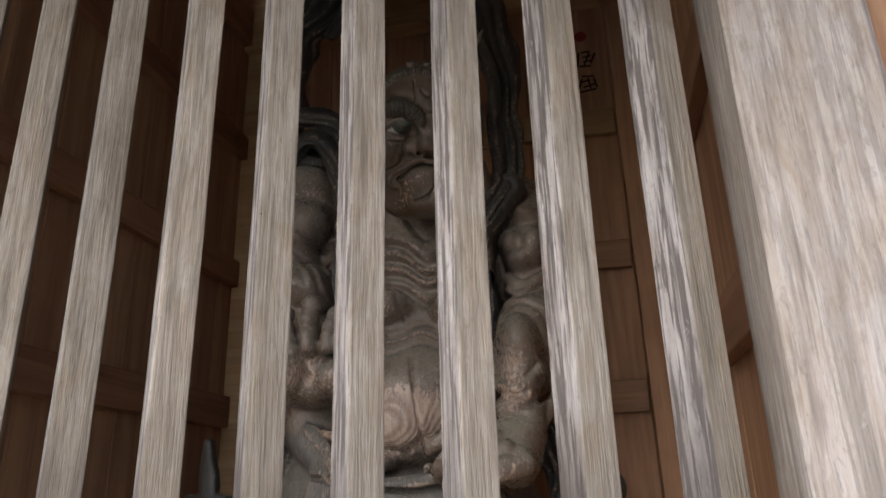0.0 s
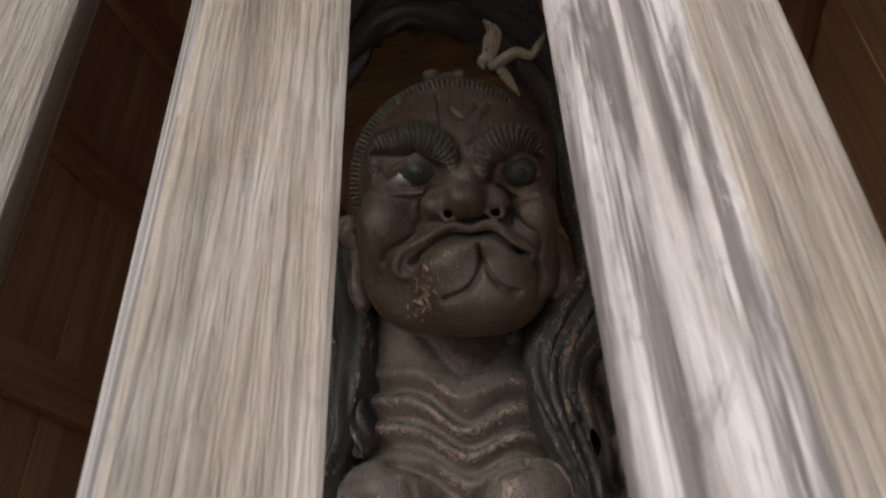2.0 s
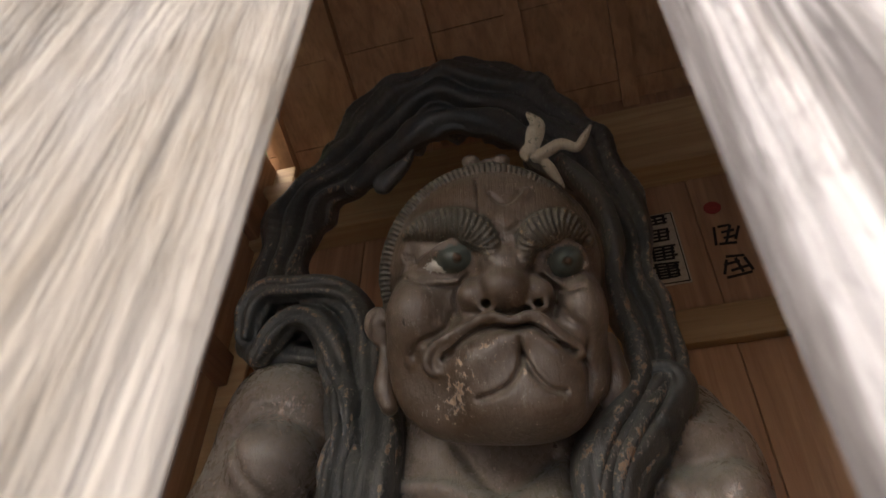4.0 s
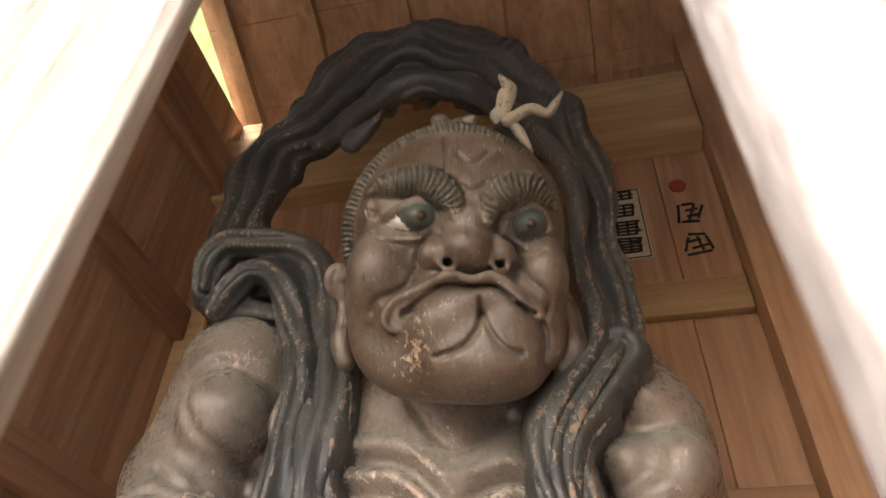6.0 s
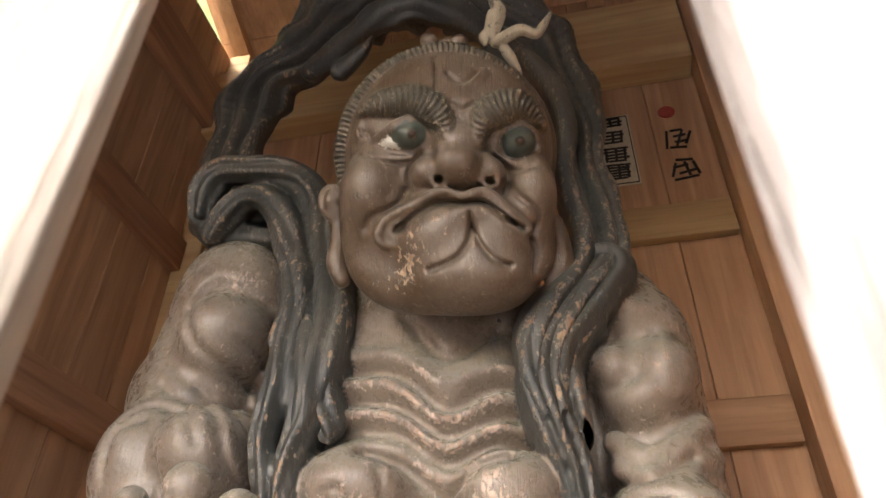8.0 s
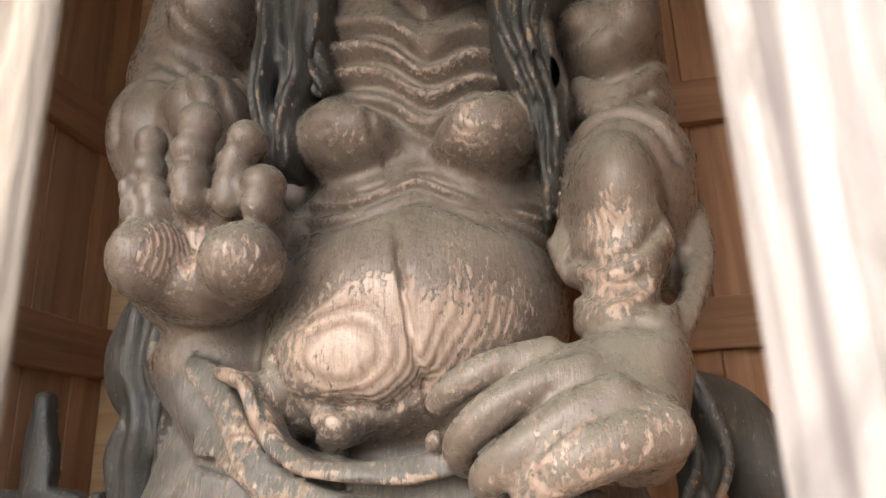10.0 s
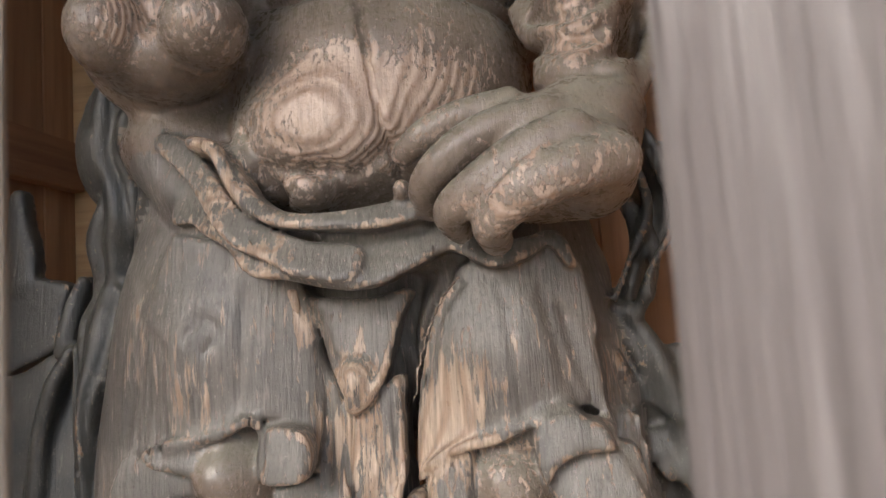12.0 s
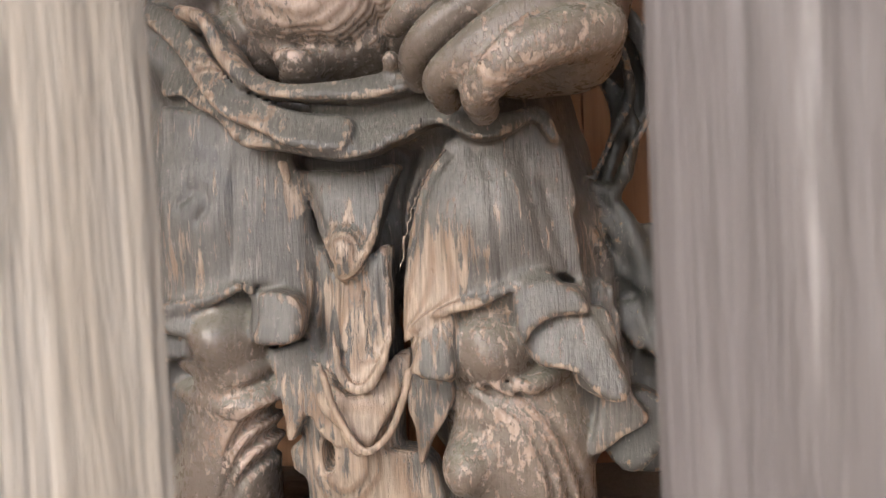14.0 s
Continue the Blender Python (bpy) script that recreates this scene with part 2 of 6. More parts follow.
def lattice_bar(x, y=FENCE_Y, yaw=42):
    bm = box_bm((-SIDE / 2, -SIDE / 2, 0), (SIDE / 2, SIDE / 2, 2.66), 0.0035, 2)
    cuts = [e for e in bm.edges if abs(e.verts[0].co.z - e.verts[1].co.z) > 1]
    bmesh.ops.subdivide_edges(bm, edges=cuts, cuts=40)
    rnd = random.Random(int(x * 1000))
    off = rnd.random() * 50
    for v in bm.verts:
        s = noise.noise(Vector((v.co.x * 20 + off, v.co.y * 20, v.co.z * 3.0)))
        v.co.x += 0.0016 * s
        v.co.y += 0.0016 * noise.noise(Vector((v.co.x * 20, v.co.y * 20 + off, v.co.z * 4.0 + 9)))
    # faces towards -x take the greyer, streakier wood, the others the tan one
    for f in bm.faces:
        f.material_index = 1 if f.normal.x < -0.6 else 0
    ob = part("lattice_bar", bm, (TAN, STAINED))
    ob.location = (x, y, 0.74)
    ob.rotation_euler = (0, 0, radians(yaw))
    tagged(ob, "weathered grey-brown square timber bar set edge-on in the lattice", "lattice bar", "lattice bars")


for k, x in enumerate((-1.325, -1.135, -0.936, -0.7485, -0.566, -0.385, -0.2, -0.0165, 0.1635)):
    lattice_bar(x, FENCE_Y + (0.0, 0.008, -0.005)[k % 3], (42, 40, 44)[k % 3])
tagged(part("sill", box_bm((LEFT_X, 1.045, 0.62), (0.262, 1.205, 0.742), 0.008, 2), RAIL), "weathered timber sill under the lattice", "sill", kind="structure")
tagged(part("lintel", box_bm((LEFT_X, 1.045, 3.398), (0.262, 1.205, 3.62), 0.008, 2), RAIL), "timber lintel above the lattice", "lintel", kind="structure")
tagged(part("wall_front_upper", box_bm((LEFT_X, 1.10, 3.622), (0.262, 1.16, 4.62)), BOARD), "board wall above the lintel", "wall", kind="structure")
tagged(part("wall_front_lower", box_bm((LEFT_X, 1.09, 0.0), (0.262, 1.15, 0.618)), BOARD), "board wall under the sill", "wall", kind="structure")


def gate_post(x0, x1, y0, y1):
    bm = box_bm((x0, y0, 0.0), (x1, y1, 4.6))
    edges = [e for e in bm.edges if abs(e.verts[0].co.z - e.verts[1].co.z) > 1]
    bmesh.ops.bevel(bm, geom=edges, offset=0.032, segments=3, affect="EDGES", profile=0.7)
    tagged(part("gate_post", bm, SLAT), "thick weathered grey timber gate post with rounded arrises", "post", kind="structure")


gate_post(0.265, 0.485, 1.03, 1.235)
gate_post(LEFT_X - 0.25, LEFT_X - 0.02, 1.03, 1.235)
tagged(part("wall_outer", box_bm((0.49, 1.16, 0.0), (2.4, 1.22, 4.6)), BOARD), "brown boarding beside the gate post", "wall", kind="structure")


# gable board added unseen to block sun above the wall, except its far end
bm = bmesh.new()
vs = [bm.verts.new((x, y, z)) for x in (LEFT_X - 0.055, LEFT_X - 0.01) for y, z in ((1.17, 4.002), (2.16, 4.002), (2.16, roof_z(2.16) - 0.003), (1.17, roof_z(1.17) - 0.003))]
for f in ((0, 1, 2, 3), (7, 6, 5, 4), (0, 4, 5, 1), (1, 5, 6, 2), (2, 6, 7, 3), (3, 7, 4, 0)):
    bm.faces.new([vs[i] for i in f])
bmesh.ops.recalc_face_normals(bm, faces=bm.faces[:])
tagged(part("wall_gable", bm, BOARD), "unseen brown board added above the side wall to block sun", "wall", kind="structure")

# deep eave out of view, added to shade the top of the lattice
bm = box_bm((-3.4, -0.55, 0.0), (3.0, 1.04, 0.09), 0.01)
for v in bm.verts:
    v.co.z += 3.28 + (v.co.y + 0.55) * 0.22
tagged(part("eave", bm, CEIL), "unseen deep board eave added to shade the front of the gate", "eave", kind="structure")

# ---- the carved guardian statue, modelled as one solid from rounded masses ----


class Solid:
    """A field of distances on a grid, to which rounded masses are added and from which grooves are cut."""

    def __init__(self, lo, hi, step, place=Matrix()):
        self.lo, self.step, self.place = np.array(lo), step, np.array(place)
        self.n = np.ceil((np.array(hi) - self.lo) / step).astype(int) + 1
        self.d = np.full(self.n, 0.5, np.float32)
        self.m = np.zeros(self.n, np.int8)
        self.axes = [(self.lo[i] + step * np.arange(self.n[i])).astype(np.float32) for i in range(3)]

    def region(self, lo, hi):
        a = [int(max(0, np.floor((lo[i] - self.lo[i]) / self.step))) for i in range(3)]
        b = [int(min(self.n[i], np.ceil((hi[i] - self.lo[i]) / self.step) + 1)) for i in range(3)]
        if any(b[i] - a[i] < 2 for i in range(3)):
            return None, None
        s = tuple(slice(a[i], b[i]) for i in range(3))
        return s, np.meshgrid(*(self.axes[i][s[i]] for i in range(3)), indexing="ij", sparse=True)

    def merge(self, s, d, k, mat):
        old = self.d[s]
        self.m[s] = np.where(d < old, mat, self.m[s])
        if k > 0:
            h = np.clip(0.5 + 0.5 * (old - d) / k, 0, 1)
            self.d[s] = old + (d - old) * h - k * h * (1 - h)
        else:
            self.d[s] = np.minimum(old, d)

    def ball(self, c, r, k=0.02, mat=0, turn=0.0, lean=0.0, cut=False):
        pad = max(r) + k + 4 * self.step
        s, g = self.region([v - pad for v in c], [v + pad for v in c])
        if s is None:
            return
        x, y, z = (g[i] - c[i] for i in range(3))
        if turn:
            ca, sa = math.cos(radians(turn)), math.sin(radians(turn))
            x, z = ca * x + sa * z, -sa * x + ca * z
        if lean:
            ca, sa = math.cos(radians(lean)), math.sin(radians(lean))
            y, z = ca * y + sa * z, -sa * y + ca * z
        k0 = np.sqrt((x / r[0]) ** 2 + (y / r[1]) ** 2 + (z / r[2]) ** 2) + 1e-6
        k1 = np.sqrt((x / r[0] ** 2) ** 2 + (y / r[1] ** 2) ** 2 + (z / r[2] ** 2) ** 2) + 1e-6
        d = k0 * (k0 - 1) / k1
        if cut:
            old = self.d[s]
            self.m[s] = np.where(-d > old, mat, self.m[s])
            self.d[s] = np.maximum(old, -d)
        else:
            self.merge(s, d, k, mat)

    def tube(self, points, k=0.015, mat=0, flat=1.0, smooth=4, ribs=0.0, rib_len=0.02):
        p = curve_points(points, smooth)
        pad = p[:, 3].max() * max(1, 1 / flat) + k + 4 * self.step
        s, g = self.region(p[:, :3].min(0) - pad, p[:, :3].max(0) + pad)
        if s is None:
            return
        best, run = None, 0.0
        for a, b in zip(p, p[1:]):
            ab = b[:3] - a[:3]
            ll = float((ab * ab).sum()) + 1e-9
            t = np.clip(((g[0] - a[0]) * ab[0] + (g[1] - a[1]) * ab[1] + (g[2] - a[2]) * ab[2]) / ll, 0, 1)
            dx, dy, dz = g[0] - a[0] - t * ab[0], g[1] - a[1] - t * ab[1], g[2] - a[2] - t * ab[2]
            r = a[3] + t * (b[3] - a[3])
            if ribs:
                r = r + ribs * np.sin((run + t * math.sqrt(ll)) * (2 * math.pi / rib_len))
            d = np.sqrt(dx * dx + (dy * flat) ** 2 + dz * dz) - r
            best = d if best is None else np.minimum(best, d)
            run += math.sqrt(ll)
        self.merge(s, best, k, mat)

    def crease(self, points, width, depth, near=1.6, far=2.25, smooth=4):
        """A groove (or, with a negative depth, a ridge) along a line seen from the front."""
        p = curve_points([(x, 0, z, 0) for x, z in points], smooth)
        pad = 3 * width
        s, g = self.region([p[:, 0].min() - pad, near, p[:, 2].min() - pad], [p[:, 0].max() + pad, far, p[:, 2].max() + pad])
        if s is None:
            return
        x, z = g[0][:, 0, :], g[2][:, 0, :]
        best = None
        for a, b in zip(p, p[1:]):
            ux, uz = b[0] - a[0], b[2] - a[2]
            t = np.clip(((x - a[0]) * ux + (z - a[2]) * uz) / (ux * ux + uz * uz + 1e-9), 0, 1)
            d = (x - a[0] - t * ux) ** 2 + (z - a[2] - t * uz) ** 2
            best = d if best is None else np.minimum(best, d)
        self.d[s] += (depth * np.exp(-best / width ** 2))[:, None, :].astype(np.float32)

    def flap(self, outline, y, thick, tilt=0.0, bend=0.0, k=0.004, mat=0, edge=0.005):
        """A carved sheet of cloth: an outline seen from the front, bent round an upright axis and leaning out below."""
        p = curve_points([(x, 0, z, 0) for x, z in list(outline) + [outline[0]]], 3)
        xc, zc = (p[:, 0].min() + p[:, 0].max()) / 2, (p[:, 2].min() + p[:, 2].max()) / 2
        half = max(np.ptp(p[:, 0]), np.ptp(p[:, 2])) / 2
        pad = 0.03
        reach = thick + abs(tilt) * half + abs(bend) * half ** 2 + pad
        s, g = self.region([p[:, 0].min() - pad, y - reach, p[:, 2].min() - pad], [p[:, 0].max() + pad, y + reach, p[:, 2].max() + pad])
        if s is None:
            return
        x, z = g[0][:, 0, :], g[2][:, 0, :]
        best, inside = None, np.zeros(np.broadcast(x, z).shape, bool)
        for a, b in zip(p, p[1:]):
            ux, uz = b[0] - a[0], b[2] - a[2]
            t = np.clip(((x - a[0]) * ux + (z - a[2]) * uz) / (ux * ux + uz * uz + 1e-12), 0, 1)
            d = (x - a[0] - t * ux) ** 2 + (z - a[2] - t * uz) ** 2
            best = d if best is None else np.minimum(best, d)
            cross = ((a[2] <= z) != (b[2] <= z)) & (x < a[0] + ux * (z - a[2]) / (uz if abs(uz) > 1e-9 else 1e-9))
            inside ^= cross
        d2 = np.where(inside, -np.sqrt(best), np.sqrt(best))[:, None, :] + edge
        front = y + bend * (g[0] - xc) ** 2 + tilt * (g[2] - zc)
        dy = np.abs(g[1] - front - thick / 2) - thick / 2 + edge
        d = np.minimum(np.maximum(d2, dy), 0) + np.sqrt(np.maximum(d2, 0) ** 2 + np.maximum(dy, 0) ** 2) - edge
        self.merge(s, d.astype(np.float32), k, mat)

    def ribbon(self, points, mat, thick, bulge=0.0, folds=0.0, depth=0.0, drift=0.0, ribs=0.0, rib_len=0.01, slant=0.0, wave=0.0, k=0.004, smooth=5):
        """A band of carved cloth or hair along (x, y, z, half width), facing the front: rounded across, with folds along it or ribs across it."""
        p = curve_points(points, smooth)
        wide = p[:, 3].max() * (1 + wave) + 0.02
        lo, hi = p[:, :3].min(0) - wide, p[:, :3].max(0) + wide
        lo[1], hi[1] = p[:, 1].min() - bulge - depth - 0.02, p[:, 1].max() + thick + 0.02
        s, g = self.region(lo, hi)
        if s is None:
            return
        x, z = np.broadcast_arrays(g[0][:, 0, :], g[2][:, 0, :])
        best = np.full(x.shape, 9.0, np.float32)
        run, side, mid, half = (np.zeros(x.shape, np.float32) for _ in range(4))
        gone = 0.0
        for a, b in zip(p, p[1:]):
            ux, uz = b[0] - a[0], b[2] - a[2]
            length = math.hypot(ux, uz) + 1e-9
            t = np.clip(((x - a[0]) * ux + (z - a[2]) * uz) / length ** 2, 0, 1)
            dx, dz = x - a[0] - t * ux, z - a[2] - t * uz
            d = np.sqrt(dx * dx + dz * dz)
            on = d < best
            best = np.where(on, d, best)
            run = np.where(on, gone + t * length, run)
            side = np.where(on, np.where(ux * dz - uz * dx > 0, d, -d), side)
            mid = np.where(on, a[1] + t * (b[1] - a[1]), mid)
            half = np.where(on, a[3] + t * (b[3] - a[3]), half)
            gone += length
        pulse = np.sin(run * 31) + 0.6 * np.sin(run * 53 + 1.7) * np.sign(side)
        half = half * (1 + wave * 0.6 * pulse)
        u = np.clip(side / np.maximum(half, 1e-4), -1, 1)
        front = mid - bulge * np.sqrt(1 - u * u)
        if folds:
            shift = drift * (np.sin(run * 14) + 0.5 * np.sin(run * 27 + 2))
            front = front - depth * (np.abs(np.cos(math.pi / 2 * (folds * u + shift))) - 0.6) * (1 - u ** 4)
        if ribs:
            front = front - ribs * np.sin(2 * math.pi * (run / rib_len + slant * u * u))
        y = g[1]
        d = np.maximum(np.maximum(front[:, None, :] - y, y - (mid + thick)[:, None, :]), (best - half)[:, None, :])
        self.merge(s, (0.8 * d).astype(np.float32), k, mat)

    def surface(self):
        """Vertices, quads and the kind of each vertex, by surface nets."""
        d = self.d
        inside = d < 0
        c = np.zeros(tuple(self.n - 1), np.int8)
        offs = [(i, j, k) for i in (0, 1) for j in (0, 1) for k in (0, 1)]
        cut = lambda a, o: a[o[0]:a.shape[0] - 1 + o[0], o[1]:a.shape[1] - 1 + o[1], o[2]:a.shape[2] - 1 + o[2]]
        for o in offs:
            c += cut(inside, o)
        cells = np.argwhere((c > 0) & (c < 8))
        index = np.full(c.shape, -1, np.int32)
        index[tuple(cells.T)] = np.arange(len(cells))
        val = np.stack([d[cells[:, 0] + o[0], cells[:, 1] + o[1], cells[:, 2] + o[2]] for o in offs], 1)
        total, count = np.zeros((len(cells), 3)), np.zeros(len(cells))
        for i in range(8):
            for j in range(i + 1, 8):
                oi, oj = np.array(offs[i]), np.array(offs[j])
                if abs(oi - oj).sum() != 1:
                    continue
                a, b = val[:, i], val[:, j]
                on = (a < 0) != (b < 0)
                t = np.where(on, a / np.where(on, a - b, 1), 0)
                total += np.where(on[:, None], oi + t[:, None] * (oj - oi), 0)
                count += on
        verts = (cells + total / count[:, None]) * self.step + self.lo
        quads = []
        for axis in range(3):
            u, v = [(1, 2), (2, 0), (0, 1)][axis]
            lo = [slice(None)] * 3
            hi = [slice(None)] * 3
            lo[axis], hi[axis] = slice(0, -1), slice(1, None)
            a, b = inside[tuple(lo)], inside[tuple(hi)]
            e = np.argwhere(a != b)
            ok = (e[:, u] > 0) & (e[:, v] > 0) & (e[:, u] < self.n[u] - 1) & (e[:, v] < self.n[v] - 1)
            e = e[ok]
            flip = b[tuple(e.T)]
            du, dv = np.eye(3, dtype=int)[u], np.eye(3, dtype=int)[v]
            q = np.stack([index[tuple((e - s).T)] for s in (du + dv, dv, 0 * du, du)], 1)
            q = np.where(flip[:, None], q[:, ::-1], q)
            quads.append(q)
        quads = np.concatenate(quads)
        near = np.rint((verts - self.lo) / self.step).astype(int)
        # how sharply the surface bulges, for wear along ridges
        w = max(2, int(round(0.010 / self.step)))
        bulge = np.zeros(len(verts), np.float32)
        for axis in range(3):
            for side in (-w, w):
                q = near.copy()
                q[:, axis] = np.clip(q[:, axis] + side, 0, self.n[axis] - 1)
                bulge += d[tuple(q.T)]
        bulge -= 6 * d[tuple(near.T)]
        verts = verts @ self.place[:3, :3].T + self.place[:3, 3]
        return verts, quads[(quads >= 0).all(1)], self.m[tuple(near.T)], bulge / (w * self.step)


def curve_points(points, smooth):
    """Points on a smooth line through the given (x, y, z, r)."""
    p = np.array(points, float)
    if len(p) < 3 or smooth < 2:
        return p
    q = np.vstack([2 * p[0] - p[1], p, 2 * p[-1] - p[-2]])
    out = []
    for i in range(1, len(q) - 2):
        for t in np.arange(smooth) / smooth:
            a, b, c, e = q[i - 1], q[i], q[i + 1], q[i + 2]
            out.append(0.5 * (2 * b + (c - a) * t + (2 * a - 5 * b + 4 * c - e) * t * t + (3 * b - a - 3 * c + e) * t ** 3))
    out.append(p[-1])
    return np.array(out)


SKIN, SCARF, HAIR, EYE_WHITE, IRIS, SKIRT, BOW, HOLE, FACE, PUPIL = range(10)

body = Solid((-1.44, 1.72, 0.62), (0.12, 2.50, 3.62), 0.0065)
# trunk
body.ball((-0.542, 2.240, 1.743), (0.264, 0.235, 0.232), 0.030)
body.ball((-0.540, 2.270, 2.172), (0.258, 0.190, 0.301), 0.050)
body.ball((-0.535, 2.260, 2.379), (0.204, 0.170, 0.170), 0.040)
body.ball((-0.626, 2.130, 2.043), (0.098, 0.100, 0.075), 0.020)
body.ball((-0.393, 2.130, 2.020), (0.091, 0.100, 0.074), 0.020)
body.tube([(-0.555, 2.240, 2.598, 0.115), (-0.528, 2.220, 2.379, 0.124)], 0.030, SKIN)
body.tube([(-0.920, 2.300, 2.512, 0.090), (-0.743, 2.300, 2.453, 0.099), (-0.546, 2.300, 2.421, 0.096), (-0.361, 2.300, 2.392, 0.093), (-0.190, 2.300, 2.392, 0.080)], 0.030, SKIN)
body.ball((-0.547, 2.270, 1.876), (0.260, 0.200, 0.150), 0.040)
body.tube([(-0.799, 2.330, 2.294, 0.134), (-0.783, 2.330, 1.963, 0.134)], 0.040, SKIN)
body.tube([(-0.329, 2.330, 2.232, 0.125), (-0.340, 2.330, 1.927, 0.125)], 0.040, SKIN)
# raised arm: shoulder, upper arm, forearm
body.ball((-0.957, 2.240, 2.487), (0.129, 0.130, 0.153), 0.020)
body.ball((-0.929, 2.165, 2.367), (0.085, 0.100, 0.087), 0.020)
body.tube([(-0.986, 2.260, 2.540, 0.108), (-1.012, 2.250, 2.334, 0.115), (-0.998, 2.200, 2.126, 0.110), (-0.955, 2.160, 1.970, 0.102)], 0.030, SKIN)
body.ball((-1.070, 2.270, 2.291), (0.094, 0.110, 0.120), 0.020)
body.ball((-1.018, 2.180, 2.117), (0.106, 0.120, 0.133), 0.020)
body.ball((-0.899, 2.150, 2.123), (0.092, 0.120, 0.098), 0.015)
body.ball((-0.875, 2.100, 1.870), (0.151, 0.100, 0.159), 0.030)
body.ball((-0.867, 2.200, 1.673), (0.131, 0.140, 0.098), 0.030)
body.ball((-1.048, 2.240, 1.696), (0.071, 0.100, 0.118), 0.020, SCARF)
# open palm and its fingers
body.ball((-0.835, 2.035, 1.808), (0.131, 0.075, 0.084), 0.020)
body.ball((-0.876, 1.950, 1.799), (0.056, 0.070, 0.066), 0.004)
body.ball((-0.728, 1.950, 1.785), (0.062, 0.065, 0.057), 0.004)
body.ball((-0.824, 2.020, 1.767), (0.099, 0.085, 0.053), 0.012)
body.ball((-0.912, 1.945, 1.911), (0.017, 0.028, 0.026), 0.009)
body.ball((-0.906, 1.945, 1.876), (0.018, 0.028, 0.024), 0.009)
body.ball((-0.888, 1.945, 1.988), (0.024, 0.028, 0.029), 0.009)
body.ball((-0.887, 1.945, 1.945), (0.026, 0.028, 0.026), 0.009)
body.ball((-0.877, 1.945, 1.903), (0.026, 0.028, 0.028), 0.009)
body.ball((-0.867, 1.945, 1.873), (0.025, 0.028, 0.023), 0.009)
body.ball((-0.807, 1.945, 2.008), (0.034, 0.036, 0.036), 0.009)
body.ball((-0.816, 1.945, 1.964), (0.032, 0.036, 0.030), 0.009)
body.ball((-0.816, 1.945, 1.918), (0.032, 0.036, 0.035), 0.009)
body.ball((-0.811, 1.945, 1.885), (0.030, 0.036, 0.029), 0.009)
body.ball((-0.727, 1.945, 1.971), (0.030, 0.036, 0.031), 0.009)
body.ball((-0.745, 1.945, 1.939), (0.027, 0.028, 0.027), 0.009)
body.ball((-0.752, 1.945, 1.905), (0.026, 0.028, 0.028), 0.009)
body.ball((-0.752, 1.945, 1.879), (0.027, 0.028, 0.024), 0.009)
body.ball((-0.699, 1.945, 1.896), (0.034, 0.036, 0.031), 0.009)
body.ball((-0.700, 1.945, 1.861), (0.028, 0.036, 0.025), 0.009)
body.ball((-0.826, 1.985, 1.862), (0.064, 0.030, 0.027), 0.02)
body.tube([(-0.839, 1.970, 1.838, 0.012), (-0.815, 1.965, 1.777, 0.013), (-0.812, 1.980, 1.732, 0.016)], 0.010, SKIN)
body.tube([(-0.858, 1.965, 1.736, 0.007), (-0.828, 1.955, 1.752, 0.007), (-0.820, 1.955, 1.792, 0.006)], 0.006, SKIN)
body.tube([(-0.794, 1.955, 1.770, 0.006), (-0.780, 1.955, 1.746, 0.007), (-0.745, 1.965, 1.729, 0.007)], 0.006, SKIN)
# lowered arm: shoulder, knotted upper arm, forearm
body.tube([(-0.186, 2.320, 2.432, 0.093), (-0.155, 2.300, 2.255, 0.092), (-0.158, 2.250, 2.077, 0.092), (-0.162, 2.220, 1.939, 0.094), (-0.165, 2.180, 1.797, 0.084)], 0.020, SKIN)
body.ball((-0.188, 2.300, 2.381), (0.085, 0.120, 0.111), 0.020)
body.ball((-0.162, 2.270, 2.302), (0.100, 0.120, 0.145), 0.020)
body.ball((-0.135, 2.190, 2.223), (0.056, 0.085, 0.063), 0.030)
body.ball((-0.214, 2.200, 2.229), (0.047, 0.080, 0.052), 0.030)
body.ball((-0.171, 2.200, 2.171), (0.065, 0.090, 0.047), 0.030)
body.ball((-0.183, 2.210, 2.332), (0.058, 0.085, 0.031), 0.030)
body.tube([(-0.228, 2.160, 2.106, 0.021), (-0.186, 2.140, 2.073, 0.020), (-0.138, 2.150, 2.089, 0.021), (-0.092, 2.200, 2.135, 0.020)], 0.018, SKIN)
body.tube([(-0.224, 2.150, 2.058, 0.021), (-0.191, 2.130, 2.035, 0.018), (-0.143, 2.140, 2.054, 0.020), (-0.089, 2.200, 2.086, 0.021)], 0.018, SKIN)
body.ball((-0.169, 2.170, 1.921), (0.107, 0.140, 0.141), 0.020)
body.ball((-0.194, 2.085, 1.870), (0.068, 0.120, 0.101), 0.005)
body.tube([(-0.245, 2.110, 1.975, 0.012), (-0.199, 2.060, 1.976, 0.011), (-0.145, 2.060, 1.954, 0.012), (-0.109, 2.100, 1.903, 0.013), (-0.123, 2.100, 1.834, 0.013)], 0.006, SKIN)
body.tube([(-0.151, 2.100, 2.018, 0.014), (-0.108, 2.100, 1.989, 0.016), (-0.076, 2.140, 1.951, 0.017)], 0.008, SKIN)
body.tube([(-0.288, 2.110, 1.824, 0.019), (-0.270, 2.070, 1.760, 0.016), (-0.220, 2.040, 1.732, 0.014), (-0.165, 2.050, 1.757, 0.014), (-0.133, 2.080, 1.805, 0.014)], 0.006, SKIN)
